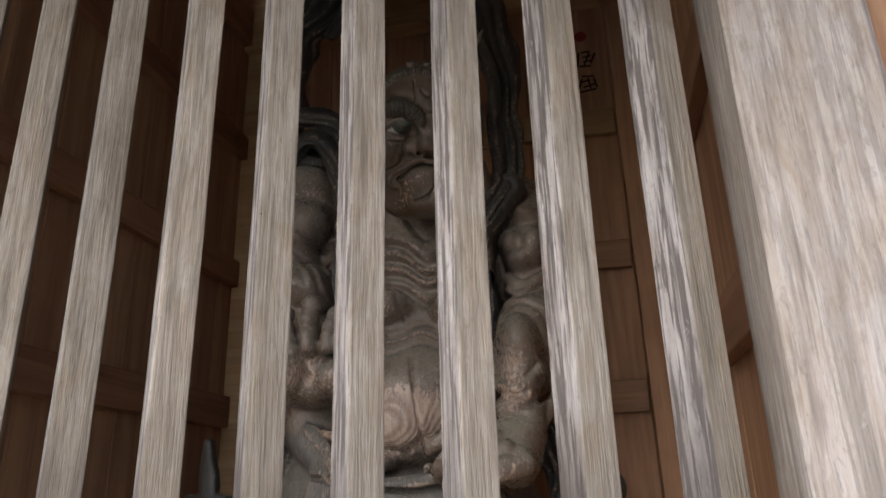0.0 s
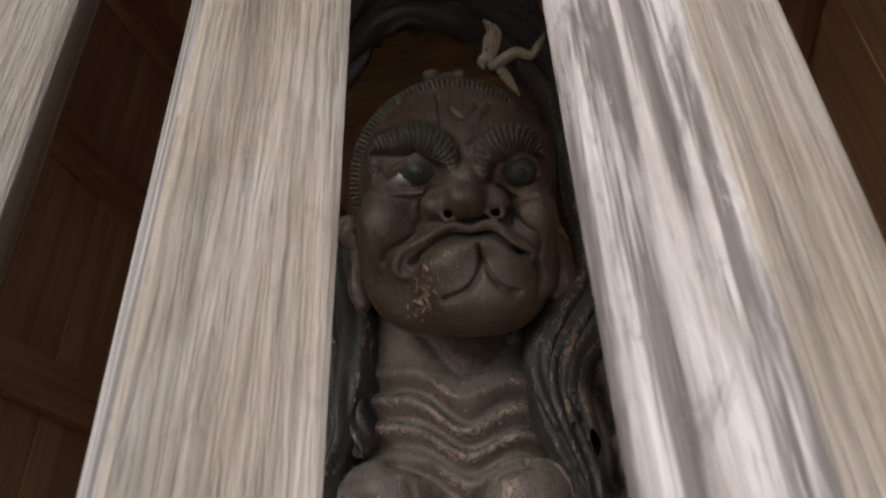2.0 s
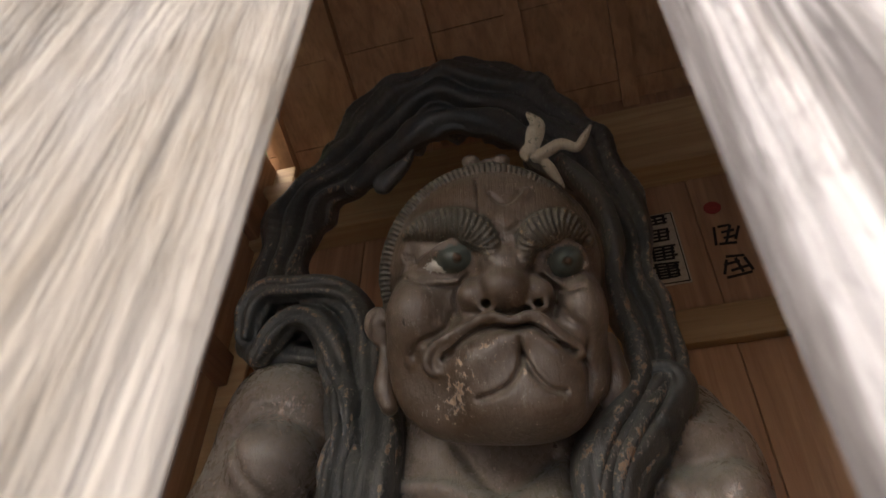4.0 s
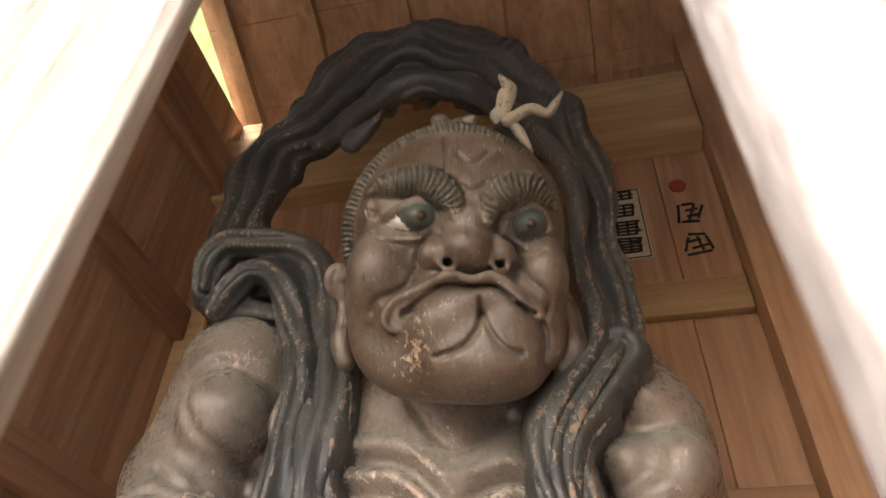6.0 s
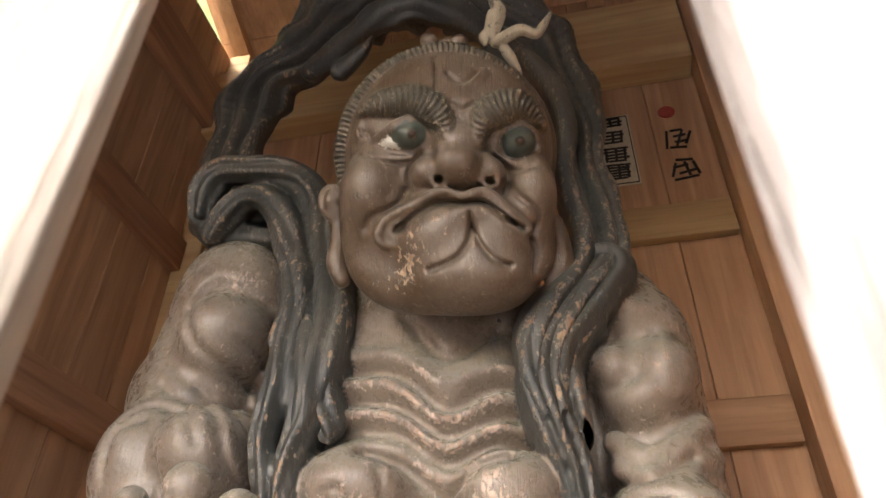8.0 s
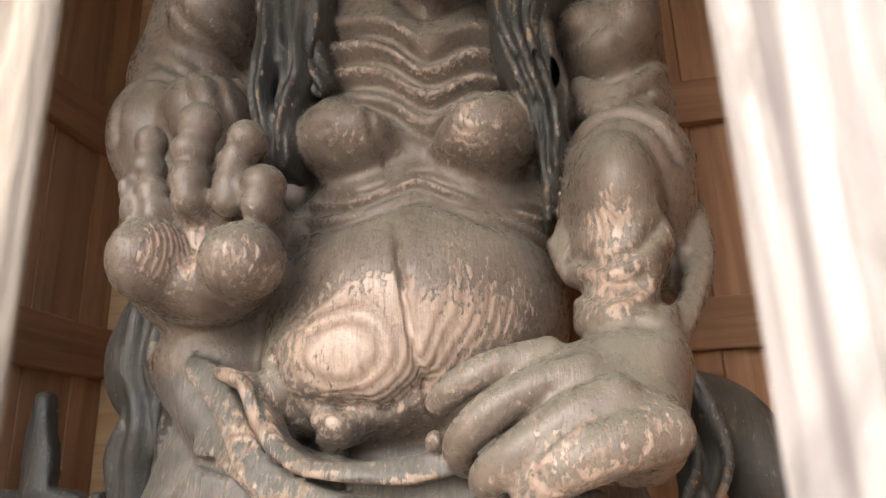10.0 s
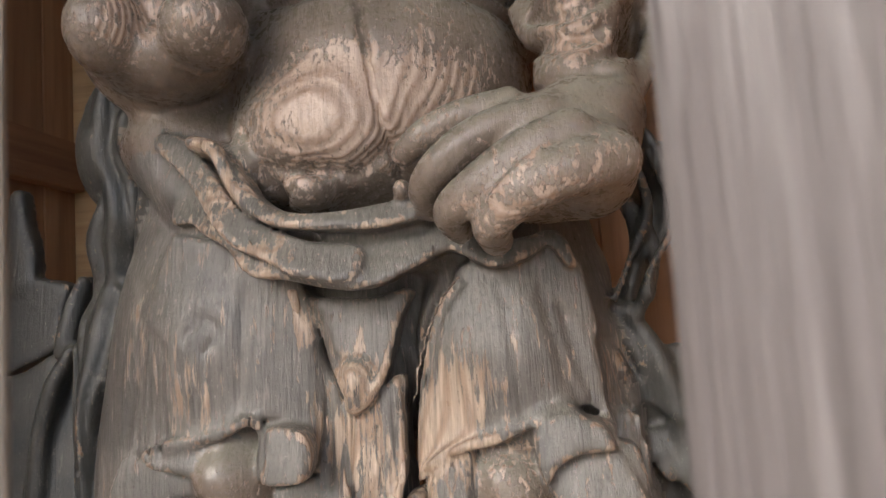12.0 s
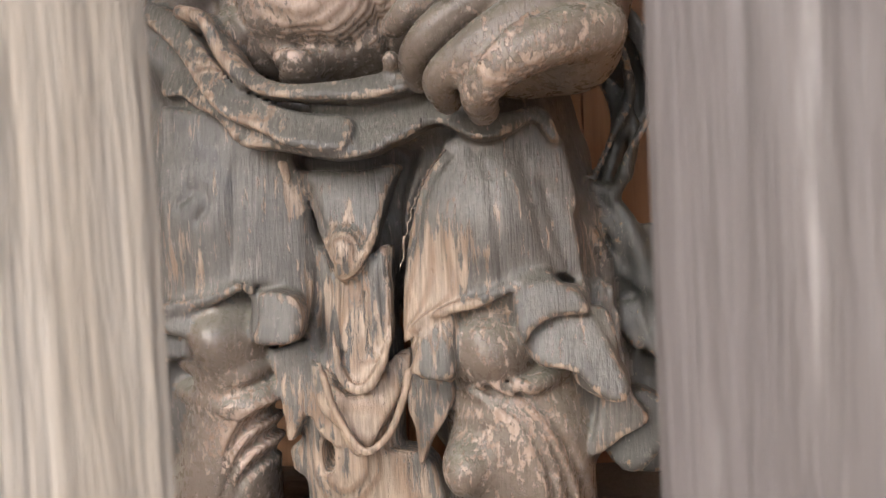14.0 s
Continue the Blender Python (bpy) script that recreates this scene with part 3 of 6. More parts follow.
body.tube([(-0.074, 2.170, 1.859, 0.023), (-0.078, 2.140, 1.782, 0.023), (-0.112, 2.100, 1.705, 0.022), (-0.154, 2.050, 1.629, 0.020)], 0.012, SKIN)
body.tube([(-0.211, 2.130, 1.859, 0.073), (-0.209, 2.080, 1.746, 0.059), (-0.211, 2.030, 1.664, 0.057), (-0.219, 1.980, 1.594, 0.057)], 0.030, SKIN)
body.tube([(-0.151, 2.070, 1.788, 0.017), (-0.171, 2.040, 1.721, 0.013), (-0.169, 2.010, 1.653, 0.014)], 0.008, SKIN)
# closed fist resting on the hip
body.ball((-0.186, 2.000, 1.608), (0.052, 0.085, 0.053), 0.020)
body.tube([(-0.185, 2.060, 1.784, 0.074), (-0.201, 2.030, 1.689, 0.064), (-0.201, 2.000, 1.608, 0.063)], 0.030, SKIN)
body.ball((-0.267, 1.970, 1.553), (0.120, 0.100, 0.085), 0.030)
body.ball((-0.211, 1.930, 1.525), (0.058, 0.090, 0.060), 0.020)
body.tube([(-0.188, 1.870, 1.523, 0.034), (-0.244, 1.840, 1.509, 0.032), (-0.296, 1.840, 1.488, 0.028), (-0.331, 1.860, 1.461, 0.024), (-0.331, 1.900, 1.445, 0.021)], 0.008, SKIN)
body.tube([(-0.233, 1.870, 1.561, 0.028), (-0.287, 1.860, 1.541, 0.028), (-0.343, 1.860, 1.506, 0.027), (-0.381, 1.880, 1.482, 0.023), (-0.378, 1.920, 1.465, 0.020)], 0.008, SKIN)
body.tube([(-0.264, 1.900, 1.593, 0.025), (-0.334, 1.890, 1.577, 0.025), (-0.385, 1.890, 1.547, 0.025), (-0.418, 1.910, 1.518, 0.021), (-0.417, 1.950, 1.498, 0.018)], 0.008, SKIN)
body.tube([(-0.307, 1.950, 1.627, 0.022), (-0.374, 1.940, 1.613, 0.022), (-0.421, 1.940, 1.592, 0.022), (-0.449, 1.950, 1.574, 0.018)], 0.008, SKIN)
body.ball((-0.455, 1.950, 1.525), (0.012, 0.022, 0.016), 0.004)
body.tube([(-0.270, 1.820, 1.533, 0.005), (-0.306, 1.815, 1.507, 0.004), (-0.327, 1.820, 1.485, 0.004)], 0.004, SKIN)
# lower belly
body.ball((-0.598, 2.130, 1.653), (0.165, 0.145, 0.125), 0.030)
body.ball((-0.703, 2.080, 1.608), (0.047, 0.075, 0.054), 0.030)
body.ball((-0.616, 2.050, 1.557), (0.044, 0.055, 0.034), 0.008)
# hips and the skirt over the thighs
body.ball((-0.600, 2.290, 1.396), (0.428, 0.200, 0.236), 0.040, SKIRT)
body.tube([(-0.822, 2.210, 1.521, 0.151), (-0.849, 2.190, 1.383, 0.162), (-0.875, 2.190, 1.258, 0.161), (-0.900, 2.200, 1.151, 0.162), (-0.909, 2.200, 1.056, 0.161)], 0.030, SKIRT, flat=1.15)
body.tube([(-0.365, 2.210, 1.482, 0.160), (-0.346, 2.190, 1.349, 0.169), (-0.322, 2.180, 1.232, 0.166), (-0.312, 2.180, 1.135, 0.168), (-0.307, 2.200, 1.043, 0.175)], 0.030, SKIRT, flat=1.15)
body.ball((-0.786, 2.100, 1.321), (0.130, 0.105, 0.182), 0.040, SKIRT)
body.ball((-0.341, 2.090, 1.288), (0.131, 0.120, 0.176), 0.040, SKIRT)
body.tube([(-0.590, 2.200, 1.442, 0.106), (-0.602, 2.210, 1.280, 0.101), (-0.624, 2.240, 1.039, 0.087)], 0.030, SKIRT)
# hollows under the hem, where the knees show
body.ball((-0.761, 2.030, 1.110), (0.051, 0.100, 0.096), 0, SKIRT, cut=True)
body.ball((-0.352, 2.020, 1.099), (0.050, 0.110, 0.082), 0, SKIRT, cut=True)
# front panels of the skirt and their turned hems
body.flap([(-0.835, 1.510), (-0.875, 1.403), (-0.904, 1.272), (-0.922, 1.191), (-0.881, 1.180), (-0.845, 1.196), (-0.796, 1.201), (-0.748, 1.210), (-0.713, 1.225), (-0.698, 1.219), (-0.697, 1.147), (-0.656, 1.140), (-0.627, 1.153), (-0.613, 1.188), (-0.596, 1.297), (-0.624, 1.386), (-0.643, 1.428), (-0.719, 1.475)], 2.005, 0.060, 0.08, 1.6, 0.012, SKIRT)
body.flap([(-0.886, 1.187), (-0.916, 1.188), (-0.947, 1.131), (-0.973, 1.034), (-0.895, 1.037), (-0.875, 1.105), (-0.812, 1.119), (-0.812, 1.150), (-0.846, 1.156)], 2.020, 0.050, 0.1, 1, 0.006, SKIRT)
body.flap([(-0.872, 1.182), (-0.836, 1.197), (-0.788, 1.200), (-0.791, 1.166), (-0.798, 1.156), (-0.833, 1.162), (-0.861, 1.168)], 1.990, 0.030, 0.25, 2, 0.004, SKIRT)
body.crease([(-0.695, 1.223), (-0.668, 1.220), (-0.662, 1.202)], 0.006, 0.0101)
body.flap([(-0.401, 1.424), (-0.437, 1.358), (-0.465, 1.261), (-0.476, 1.135), (-0.446, 1.162), (-0.403, 1.182), (-0.357, 1.191), (-0.319, 1.209), (-0.277, 1.224), (-0.238, 1.221), (-0.210, 1.200), (-0.201, 1.191), (-0.208, 1.277), (-0.221, 1.373), (-0.242, 1.434), (-0.324, 1.434)], 1.985, 0.060, 0.1, 1.6, 0.012, SKIRT)
body.flap([(-0.457, 1.135), (-0.427, 1.170), (-0.390, 1.187), (-0.394, 1.086), (-0.423, 1.090), (-0.449, 1.090)], 1.985, 0.035, 0.1, 2, 0.004, SKIRT)
body.flap([(-0.311, 1.204), (-0.279, 1.222), (-0.236, 1.221), (-0.211, 1.200), (-0.206, 1.181), (-0.239, 1.172), (-0.270, 1.160), (-0.294, 1.137), (-0.305, 1.165)], 1.985, 0.035, 0.15, 1.5, 0.004, SKIRT)
body.flap([(-0.294, 1.138), (-0.271, 1.159), (-0.235, 1.172), (-0.201, 1.182), (-0.175, 1.170), (-0.161, 1.108), (-0.155, 1.070), (-0.179, 1.066), (-0.200, 1.109), (-0.223, 1.111), (-0.250, 1.099), (-0.284, 1.111)], 1.975, 0.045, 0.2, 1.5, 0.005, SKIRT)
body.flap([(-0.184, 1.234), (-0.165, 1.208), (-0.145, 1.050), (-0.121, 1.008), (-0.162, 0.983), (-0.204, 0.958), (-0.192, 1.042), (-0.197, 1.126)], 2.060, 0.050, 0.1, 1, 0.006, SKIRT)
body.flap([(-0.230, 1.093), (-0.199, 1.100), (-0.173, 1.064), (-0.178, 1.047), (-0.208, 1.059), (-0.228, 1.077)], 2.000, 0.030, 0.1, 1, 0.004, SKIRT)
body.tube([(-0.884, 2.010, 1.180, 0.007), (-0.839, 1.995, 1.199, 0.007), (-0.790, 1.995, 1.203, 0.006), (-0.743, 1.995, 1.212, 0.006), (-0.708, 1.995, 1.227, 0.006), (-0.693, 2.000, 1.221, 0.006)], 0.014, SKIRT)
body.tube([(-0.477, 1.995, 1.134, 0.006), (-0.446, 1.985, 1.163, 0.006), (-0.401, 1.975, 1.185, 0.006), (-0.356, 1.975, 1.194, 0.006), (-0.318, 1.975, 1.211, 0.006), (-0.277, 1.980, 1.226, 0.006), (-0.238, 1.985, 1.222, 0.006), (-0.208, 2.000, 1.197, 0.005)], 0.014, SKIRT)
# knees and shins below the hem
body.tube([(-0.777, 2.100, 1.210, 0.069), (-0.748, 2.050, 1.142, 0.055), (-0.762, 2.080, 1.055, 0.066), (-0.783, 2.100, 0.948, 0.079), (-0.816, 2.120, 0.787, 0.086)], 0.020, SKIN)
body.ball((-0.757, 2.050, 1.147), (0.052, 0.075, 0.057), 0.015)
body.tube([(-0.831, 2.060, 1.107, 0.016), (-0.761, 2.020, 1.089, 0.014), (-0.715, 2.020, 1.095, 0.014), (-0.694, 2.060, 1.104, 0.014)], 0.006, SKIN)
body.tube([(-0.839, 2.070, 1.059, 0.018), (-0.754, 2.020, 1.043, 0.016), (-0.703, 2.030, 1.057, 0.016), (-0.681, 2.070, 1.074, 0.016)], 0.006, SKIN)
body.ball((-0.345, 2.055, 1.116), (0.061, 0.085, 0.060), 0.015)
body.tube([(-0.341, 2.120, 1.156, 0.085), (-0.334, 2.100, 1.079, 0.077), (-0.312, 2.100, 0.981, 0.106), (-0.312, 2.120, 0.794, 0.103)], 0.020, SKIN)
body.tube([(-0.408, 2.060, 1.097, 0.015), (-0.353, 2.000, 1.083, 0.014), (-0.297, 2.000, 1.070, 0.014), (-0.248, 2.050, 1.083, 0.015)], 0.006, SKIN)
body.ball((-0.385, 2.040, 0.948), (0.041, 0.065, 0.047), 0.025)
body.crease([(-0.390, 1.068), (-0.331, 1.039), (-0.286, 0.978), (-0.271, 0.873)], 0.007, -0.0075)
body.crease([(-0.377, 1.070), (-0.317, 1.034), (-0.274, 0.967), (-0.260, 0.873)], 0.007, 0.0116)
body.crease([(-0.364, 1.072), (-0.302, 1.029), (-0.262, 0.955), (-0.249, 0.873)], 0.007, -0.0075)
body.crease([(-0.351, 1.074), (-0.288, 1.024), (-0.249, 0.944), (-0.238, 0.874)], 0.007, 0.0116)
body.crease([(-0.338, 1.077), (-0.274, 1.019), (-0.237, 0.933), (-0.227, 0.874)], 0.007, -0.0075)
body.crease([(-0.325, 1.079), (-0.261, 1.014), (-0.225, 0.922), (-0.216, 0.874)], 0.007, 0.0116)
body.crease([(-0.663, 1.052), (-0.713, 1.038), (-0.755, 0.988), (-0.776, 0.882)], 0.007, -0.0075)
body.crease([(-0.664, 1.037), (-0.718, 1.017), (-0.758, 0.963), (-0.777, 0.873)], 0.007, 0.0116)
body.crease([(-0.665, 1.021), (-0.723, 0.996), (-0.762, 0.938), (-0.777, 0.864)], 0.007, -0.0075)
body.crease([(-0.666, 1.006), (-0.728, 0.975), (-0.765, 0.914), (-0.778, 0.855)], 0.007, 0.0116)
body.crease([(-0.666, 0.990), (-0.733, 0.954), (-0.768, 0.889), (-0.778, 0.846)], 0.007, -0.0075)
body.crease([(-0.667, 0.974), (-0.738, 0.933), (-0.772, 0.864), (-0.779, 0.837)], 0.007, 0.0116)
# cloth between the legs
body.tube([(-0.602, 2.100, 1.002, 0.055), (-0.581, 2.120, 0.790, 0.074)], 0.020, SKIRT)
body.tube([(-0.566, 2.110, 1.274, 0.071), (-0.569, 2.110, 1.128, 0.077), (-0.575, 2.110, 0.944, 0.079)], 0.020, SKIRT)
body.flap([(-0.642, 1.398), (-0.628, 1.330), (-0.597, 1.270), (-0.564, 1.234), (-0.534, 1.238), (-0.510, 1.283), (-0.481, 1.364), (-0.458, 1.404), (-0.522, 1.391), (-0.590, 1.395)], 2.015, 0.050, 0.12, 1.5, 0.012, SKIRT)
body.ball((-0.553, 2.020, 1.271), (0.032, 0.035, 0.038), 0.012, SKIRT)
body.flap([(-0.623, 1.262), (-0.572, 1.225), (-0.574, 1.105), (-0.581, 1.053), (-0.615, 1.097), (-0.626, 1.141), (-0.614, 1.192)], 2.040, 0.050, 0.05, 1, 0.008, SKIRT)
body.flap([(-0.562, 1.228), (-0.526, 1.251), (-0.482, 1.290), (-0.474, 1.241), (-0.488, 1.143), (-0.526, 1.071), (-0.549, 1.066), (-0.564, 1.095)], 2.005, 0.040, 0.1, 2, 0.005, SKIRT)
body.flap([(-0.621, 1.112), (-0.592, 1.094), (-0.563, 1.060), (-0.529, 1.066), (-0.473, 1.132), (-0.465, 1.096), (-0.495, 1.034), (-0.534, 0.977), (-0.554, 0.974), (-0.575, 1.010), (-0.608, 1.044)], 2.010, 0.040, 0.15, 1.5, 0.005, SKIRT)
body.flap([(-0.690, 1.122), (-0.622, 1.138), (-0.607, 1.095), (-0.571, 1.021), (-0.575, 0.978), (-0.612, 1.000), (-0.629, 1.026), (-0.658, 0.983), (-0.668, 1.039), (-0.679, 1.083)], 2.030, 0.040, 0.1, 1, 0.006, SKIRT)
body.flap([(-0.470, 1.096), (-0.439, 1.083), (-0.401, 1.069), (-0.417, 1.019), (-0.439, 0.986), (-0.458, 0.945), (-0.464, 1.003), (-0.475, 1.037)], 2.030, 0.040, 0.1, 1, 0.006, SKIRT)
body.flap([(-0.675, 0.963), (-0.624, 0.990), (-0.589, 0.972), (-0.554, 0.950), (-0.500, 0.963), (-0.441, 0.937), (-0.439, 0.798), (-0.635, 0.795), (-0.642, 0.910), (-0.668, 0.928)], 2.050, 0.060, 0.05, 1, 0.010, SKIRT)
body.ball((-0.602, 2.030, 0.961), (0.012, 0.060, 0.029), 0, SKIRT, cut=True)
# turned rims of the hems and the folds in the panels
body.flap([(-0.309, 1.200), (-0.293, 1.220), (-0.252, 1.225), (-0.223, 1.212), (-0.206, 1.181), (-0.217, 1.176), (-0.251, 1.173), (-0.281, 1.159), (-0.296, 1.137), (-0.306, 1.169)], 1.955, 0.050, 0.25, 1.5, 0.004, SKIRT)
body.flap([(-0.297, 1.136), (-0.281, 1.157), (-0.250, 1.170), (-0.208, 1.178), (-0.189, 1.150), (-0.172, 1.112), (-0.158, 1.074), (-0.176, 1.057), (-0.205, 1.073), (-0.226, 1.096), (-0.250, 1.103), (-0.278, 1.108)], 1.962, 0.045, 0.30, 1.0, 0.004, SKIRT)
body.flap([(-0.455, 1.100), (-0.447, 1.140), (-0.425, 1.167), (-0.391, 1.177), (-0.395, 1.138), (-0.394, 1.093), (-0.429, 1.089)], 1.972, 0.045, 0.15, 2.0, 0.004, SKIRT)
body.flap([(-0.680, 1.217), (-0.651, 1.221), (-0.618, 1.209), (-0.601, 1.184), (-0.613, 1.150), (-0.643, 1.144), (-0.681, 1.147), (-0.677, 1.178)], 1.972, 0.045, 0.20, 1.5, 0.004, SKIRT)
body.ball((-0.353, 2.045, 1.142), (0.050, 0.070, 0.040), 0.012)
body.ball((-0.761, 2.055, 1.150), (0.049, 0.060, 0.043), 0.012)
body.tube([(-0.635, 2.000, 1.405, 0.0077), (-0.613, 2.000, 1.338, 0.0076), (-0.590, 2.000, 1.279, 0.0075), (-0.558, 2.000, 1.239, 0.0075), (-0.531, 2.000, 1.252, 0.0074), (-0.505, 2.000, 1.291, 0.0073), (-0.494, 2.000, 1.323, 0.0073)], 0.008, SKIRT)
body.tube([(-0.590, 1.992, 1.230, 0.0075), (-0.573, 1.992, 1.156, 0.0075), (-0.559, 1.992, 1.090, 0.0075), (-0.535, 1.992, 1.073, 0.0075), (-0.511, 1.992, 1.087, 0.0075), (-0.486, 1.992, 1.145, 0.0073), (-0.471, 1.992, 1.226, 0.0072), (-0.461, 1.992, 1.289, 0.0072)], 0.008, SKIRT)
body.tube([(-0.590, 1.985, 1.116, 0.0067), (-0.573, 1.985, 1.051, 0.0067), (-0.548, 1.985, 1.005, 0.0068), (-0.526, 1.985, 0.985, 0.0068), (-0.492, 1.985, 1.011, 0.0067), (-0.468, 1.985, 1.065, 0.0066), (-0.461, 1.985, 1.098, 0.0065)], 0.008, SKIRT)
body.tube([(-0.473, 1.985, 1.210, 0.0072), (-0.464, 1.985, 1.266, 0.0072), (-0.445, 1.985, 1.328, 0.0071), (-0.420, 1.985, 1.378, 0.0071), (-0.395, 1.985, 1.406, 0.0071)], 0.012, SKIRT)
body.crease([(-0.484, 1.178), (-0.479, 1.250), (-0.459, 1.321), (-0.432, 1.375), (-0.406, 1.407)], 0.0049, 0.0100, 1.85, 2.2)
body.crease([(-0.450, 1.273), (-0.436, 1.328), (-0.414, 1.374), (-0.392, 1.401)], 0.0040, 0.0060, 1.85, 2.2)
body.crease([(-0.524, 1.212), (-0.515, 1.146), (-0.529, 1.114)], 0.0041, 0.0070, 1.85, 2.2)
body.crease([(-0.500, 1.227), (-0.497, 1.162), (-0.512, 1.114)], 0.0040, 0.0070, 1.85, 2.2)
body.crease([(-0.603, 1.369), (-0.585, 1.311), (-0.562, 1.270)], 0.0050, 0.0080, 1.85, 2.2)
body.crease([(-0.334, 1.378), (-0.326, 1.299), (-0.320, 1.220)], 0.0055, 0.0050, 1.85, 2.2)
body.crease([(-0.261, 1.358), (-0.245, 1.295), (-0.228, 1.232)], 0.0055, 0.0060, 1.85, 2.2)
body.crease([(-0.717, 1.401), (-0.718, 1.318), (-0.725, 1.244)], 0.0069, 0.0050, 1.85, 2.2)
body.crease([(-0.189, 1.277), (-0.173, 1.199), (-0.162, 1.106)], 0.0047, 0.0080, 1.85, 2.2)
# folded sash round the hips
body.tube([(-0.890, 2.120, 1.633, 0.052), (-0.797, 2.090, 1.543, 0.050), (-0.694, 2.070, 1.487, 0.046), (-0.583, 2.060, 1.464, 0.043), (-0.478, 2.060, 1.468, 0.042), (-0.362, 2.070, 1.460, 0.040), (-0.279, 2.100, 1.473, 0.035)], 0.020, SKIRT)
body.flap([(-0.838, 1.601), (-0.776, 1.569), (-0.708, 1.518), (-0.625, 1.466), (-0.544, 1.437), (-0.447, 1.451), (-0.398, 1.477), (-0.323, 1.452), (-0.258, 1.462), (-0.236, 1.413), (-0.251, 1.413), (-0.271, 1.441), (-0.302, 1.423), (-0.348, 1.416), (-0.400, 1.443), (-0.445, 1.423), (-0.489, 1.404), (-0.546, 1.400), (-0.627, 1.420), (-0.682, 1.430), (-0.727, 1.474), (-0.774, 1.501), (-0.798, 1.520), (-0.836, 1.526)], 1.985, 0.050, 0.5, 0.35, 0.004, SKIRT)
body.flap([(-0.860, 1.675), (-0.806, 1.652), (-0.738, 1.573), (-0.680, 1.510), (-0.590, 1.470), (-0.517, 1.456), (-0.528, 1.410), (-0.609, 1.423), (-0.641, 1.443), (-0.699, 1.470), (-0.736, 1.505), (-0.782, 1.568), (-0.830, 1.616), (-0.868, 1.650)], 1.980, 0.045, 0.45, 0.3, 0.004, SKIRT)
body.flap([(-0.594, 1.494), (-0.513, 1.479), (-0.410, 1.501), (-0.400, 1.477), (-0.444, 1.450), (-0.516, 1.434), (-0.562, 1.445), (-0.579, 1.467)], 1.972, 0.040, 0.5, 0.3, 0.004, SKIRT)
body.flap([(-0.776, 1.636), (-0.737, 1.636), (-0.696, 1.583), (-0.664, 1.539), (-0.615, 1.511), (-0.550, 1.505), (-0.470, 1.513), (-0.415, 1.516), (-0.425, 1.490), (-0.472, 1.478), (-0.520, 1.477), (-0.584, 1.483), (-0.641, 1.495), (-0.681, 1.526), (-0.709, 1.574), (-0.733, 1.607), (-0.772, 1.617)], 1.965, 0.050, 0.5, 0.3, 0.004, SKIRT)
body.tube([(-0.778, 2.000, 1.636, 0.012), (-0.735, 1.985, 1.616, 0.012), (-0.708, 1.975, 1.565, 0.011), (-0.673, 1.965, 1.516, 0.010)], 0.006, SKIRT)
# skin folds, ribs and cracks
body.crease([(-0.654, 2.245), (-0.561, 2.223), (-0.482, 2.156), (-0.409, 2.197), (-0.352, 2.201)], 0.012, 0.0203)
body.crease([(-0.655, 2.188), (-0.561, 2.167), (-0.483, 2.115), (-0.406, 2.147), (-0.355, 2.151)], 0.012, 0.0203)
body.crease([(-0.660, 2.139), (-0.560, 2.122), (-0.484, 2.074), (-0.408, 2.108), (-0.349, 2.098)], 0.012, 0.0203)
body.crease([(-0.609, 2.089), (-0.546, 2.069), (-0.487, 2.026), (-0.428, 2.057), (-0.382, 2.066)], 0.012, 0.0203)
body.crease([(-0.653, 2.216), (-0.561, 2.196), (-0.483, 2.137), (-0.407, 2.171), (-0.353, 2.174)], 0.012, -0.0088)
body.crease([(-0.651, 2.162), (-0.561, 2.145), (-0.483, 2.094), (-0.407, 2.126), (-0.352, 2.123)], 0.012, -0.0088)
body.crease([(-0.655, 2.274), (-0.561, 2.254), (-0.487, 2.197), (-0.403, 2.229), (-0.350, 2.226)], 0.012, -0.0088)
body.crease([(-0.554, 2.337), (-0.483, 2.248), (-0.401, 2.316)], 0.014, 0.0174)
body.crease([(-0.680, 1.941), (-0.610, 1.921), (-0.548, 1.933), (-0.499, 1.953), (-0.452, 1.928), (-0.386, 1.897), (-0.308, 1.899)], 0.009, 0.0145, 1.985, 2.25)
body.crease([(-0.692, 1.910), (-0.609, 1.891), (-0.552, 1.906), (-0.499, 1.922), (-0.428, 1.891), (-0.302, 1.867)], 0.009, 0.0130, 1.985, 2.25)
body.crease([(-0.695, 1.880), (-0.626, 1.864), (-0.547, 1.884), (-0.491, 1.899), (-0.412, 1.865), (-0.301, 1.836)], 0.010, 0.0174, 1.985, 2.25)
body.crease([(-0.688, 1.923), (-0.610, 1.905), (-0.548, 1.920), (-0.499, 1.938), (-0.427, 1.908), (-0.305, 1.882)], 0.008, -0.0075, 1.985, 2.25)
body.crease([(-0.710, 1.655), (-0.681, 1.601), (-0.625, 1.584), (-0.591, 1.591), (-0.549, 1.575), (-0.515, 1.594), (-0.480, 1.617)], 0.010, 0.0101)
body.crease([(-0.682, 1.588), (-0.644, 1.547), (-0.627, 1.558)], 0.008, 0.0101)
body.crease([(-0.612, 1.583), (-0.595, 1.579), (-0.574, 1.581)], 0.008, 0.0130)
body.crease([(-0.517, 1.823), (-0.510, 1.745), (-0.498, 1.660), (-0.484, 1.575)], 0.004, 0.0101)
body.crease([(-0.575, 2.065), (-0.558, 1.975)], 0.004, 0.0072)
body.crease([(-0.524, 1.847), (-0.517, 1.781), (-0.502, 1.741)], 0.004, 0.0072)
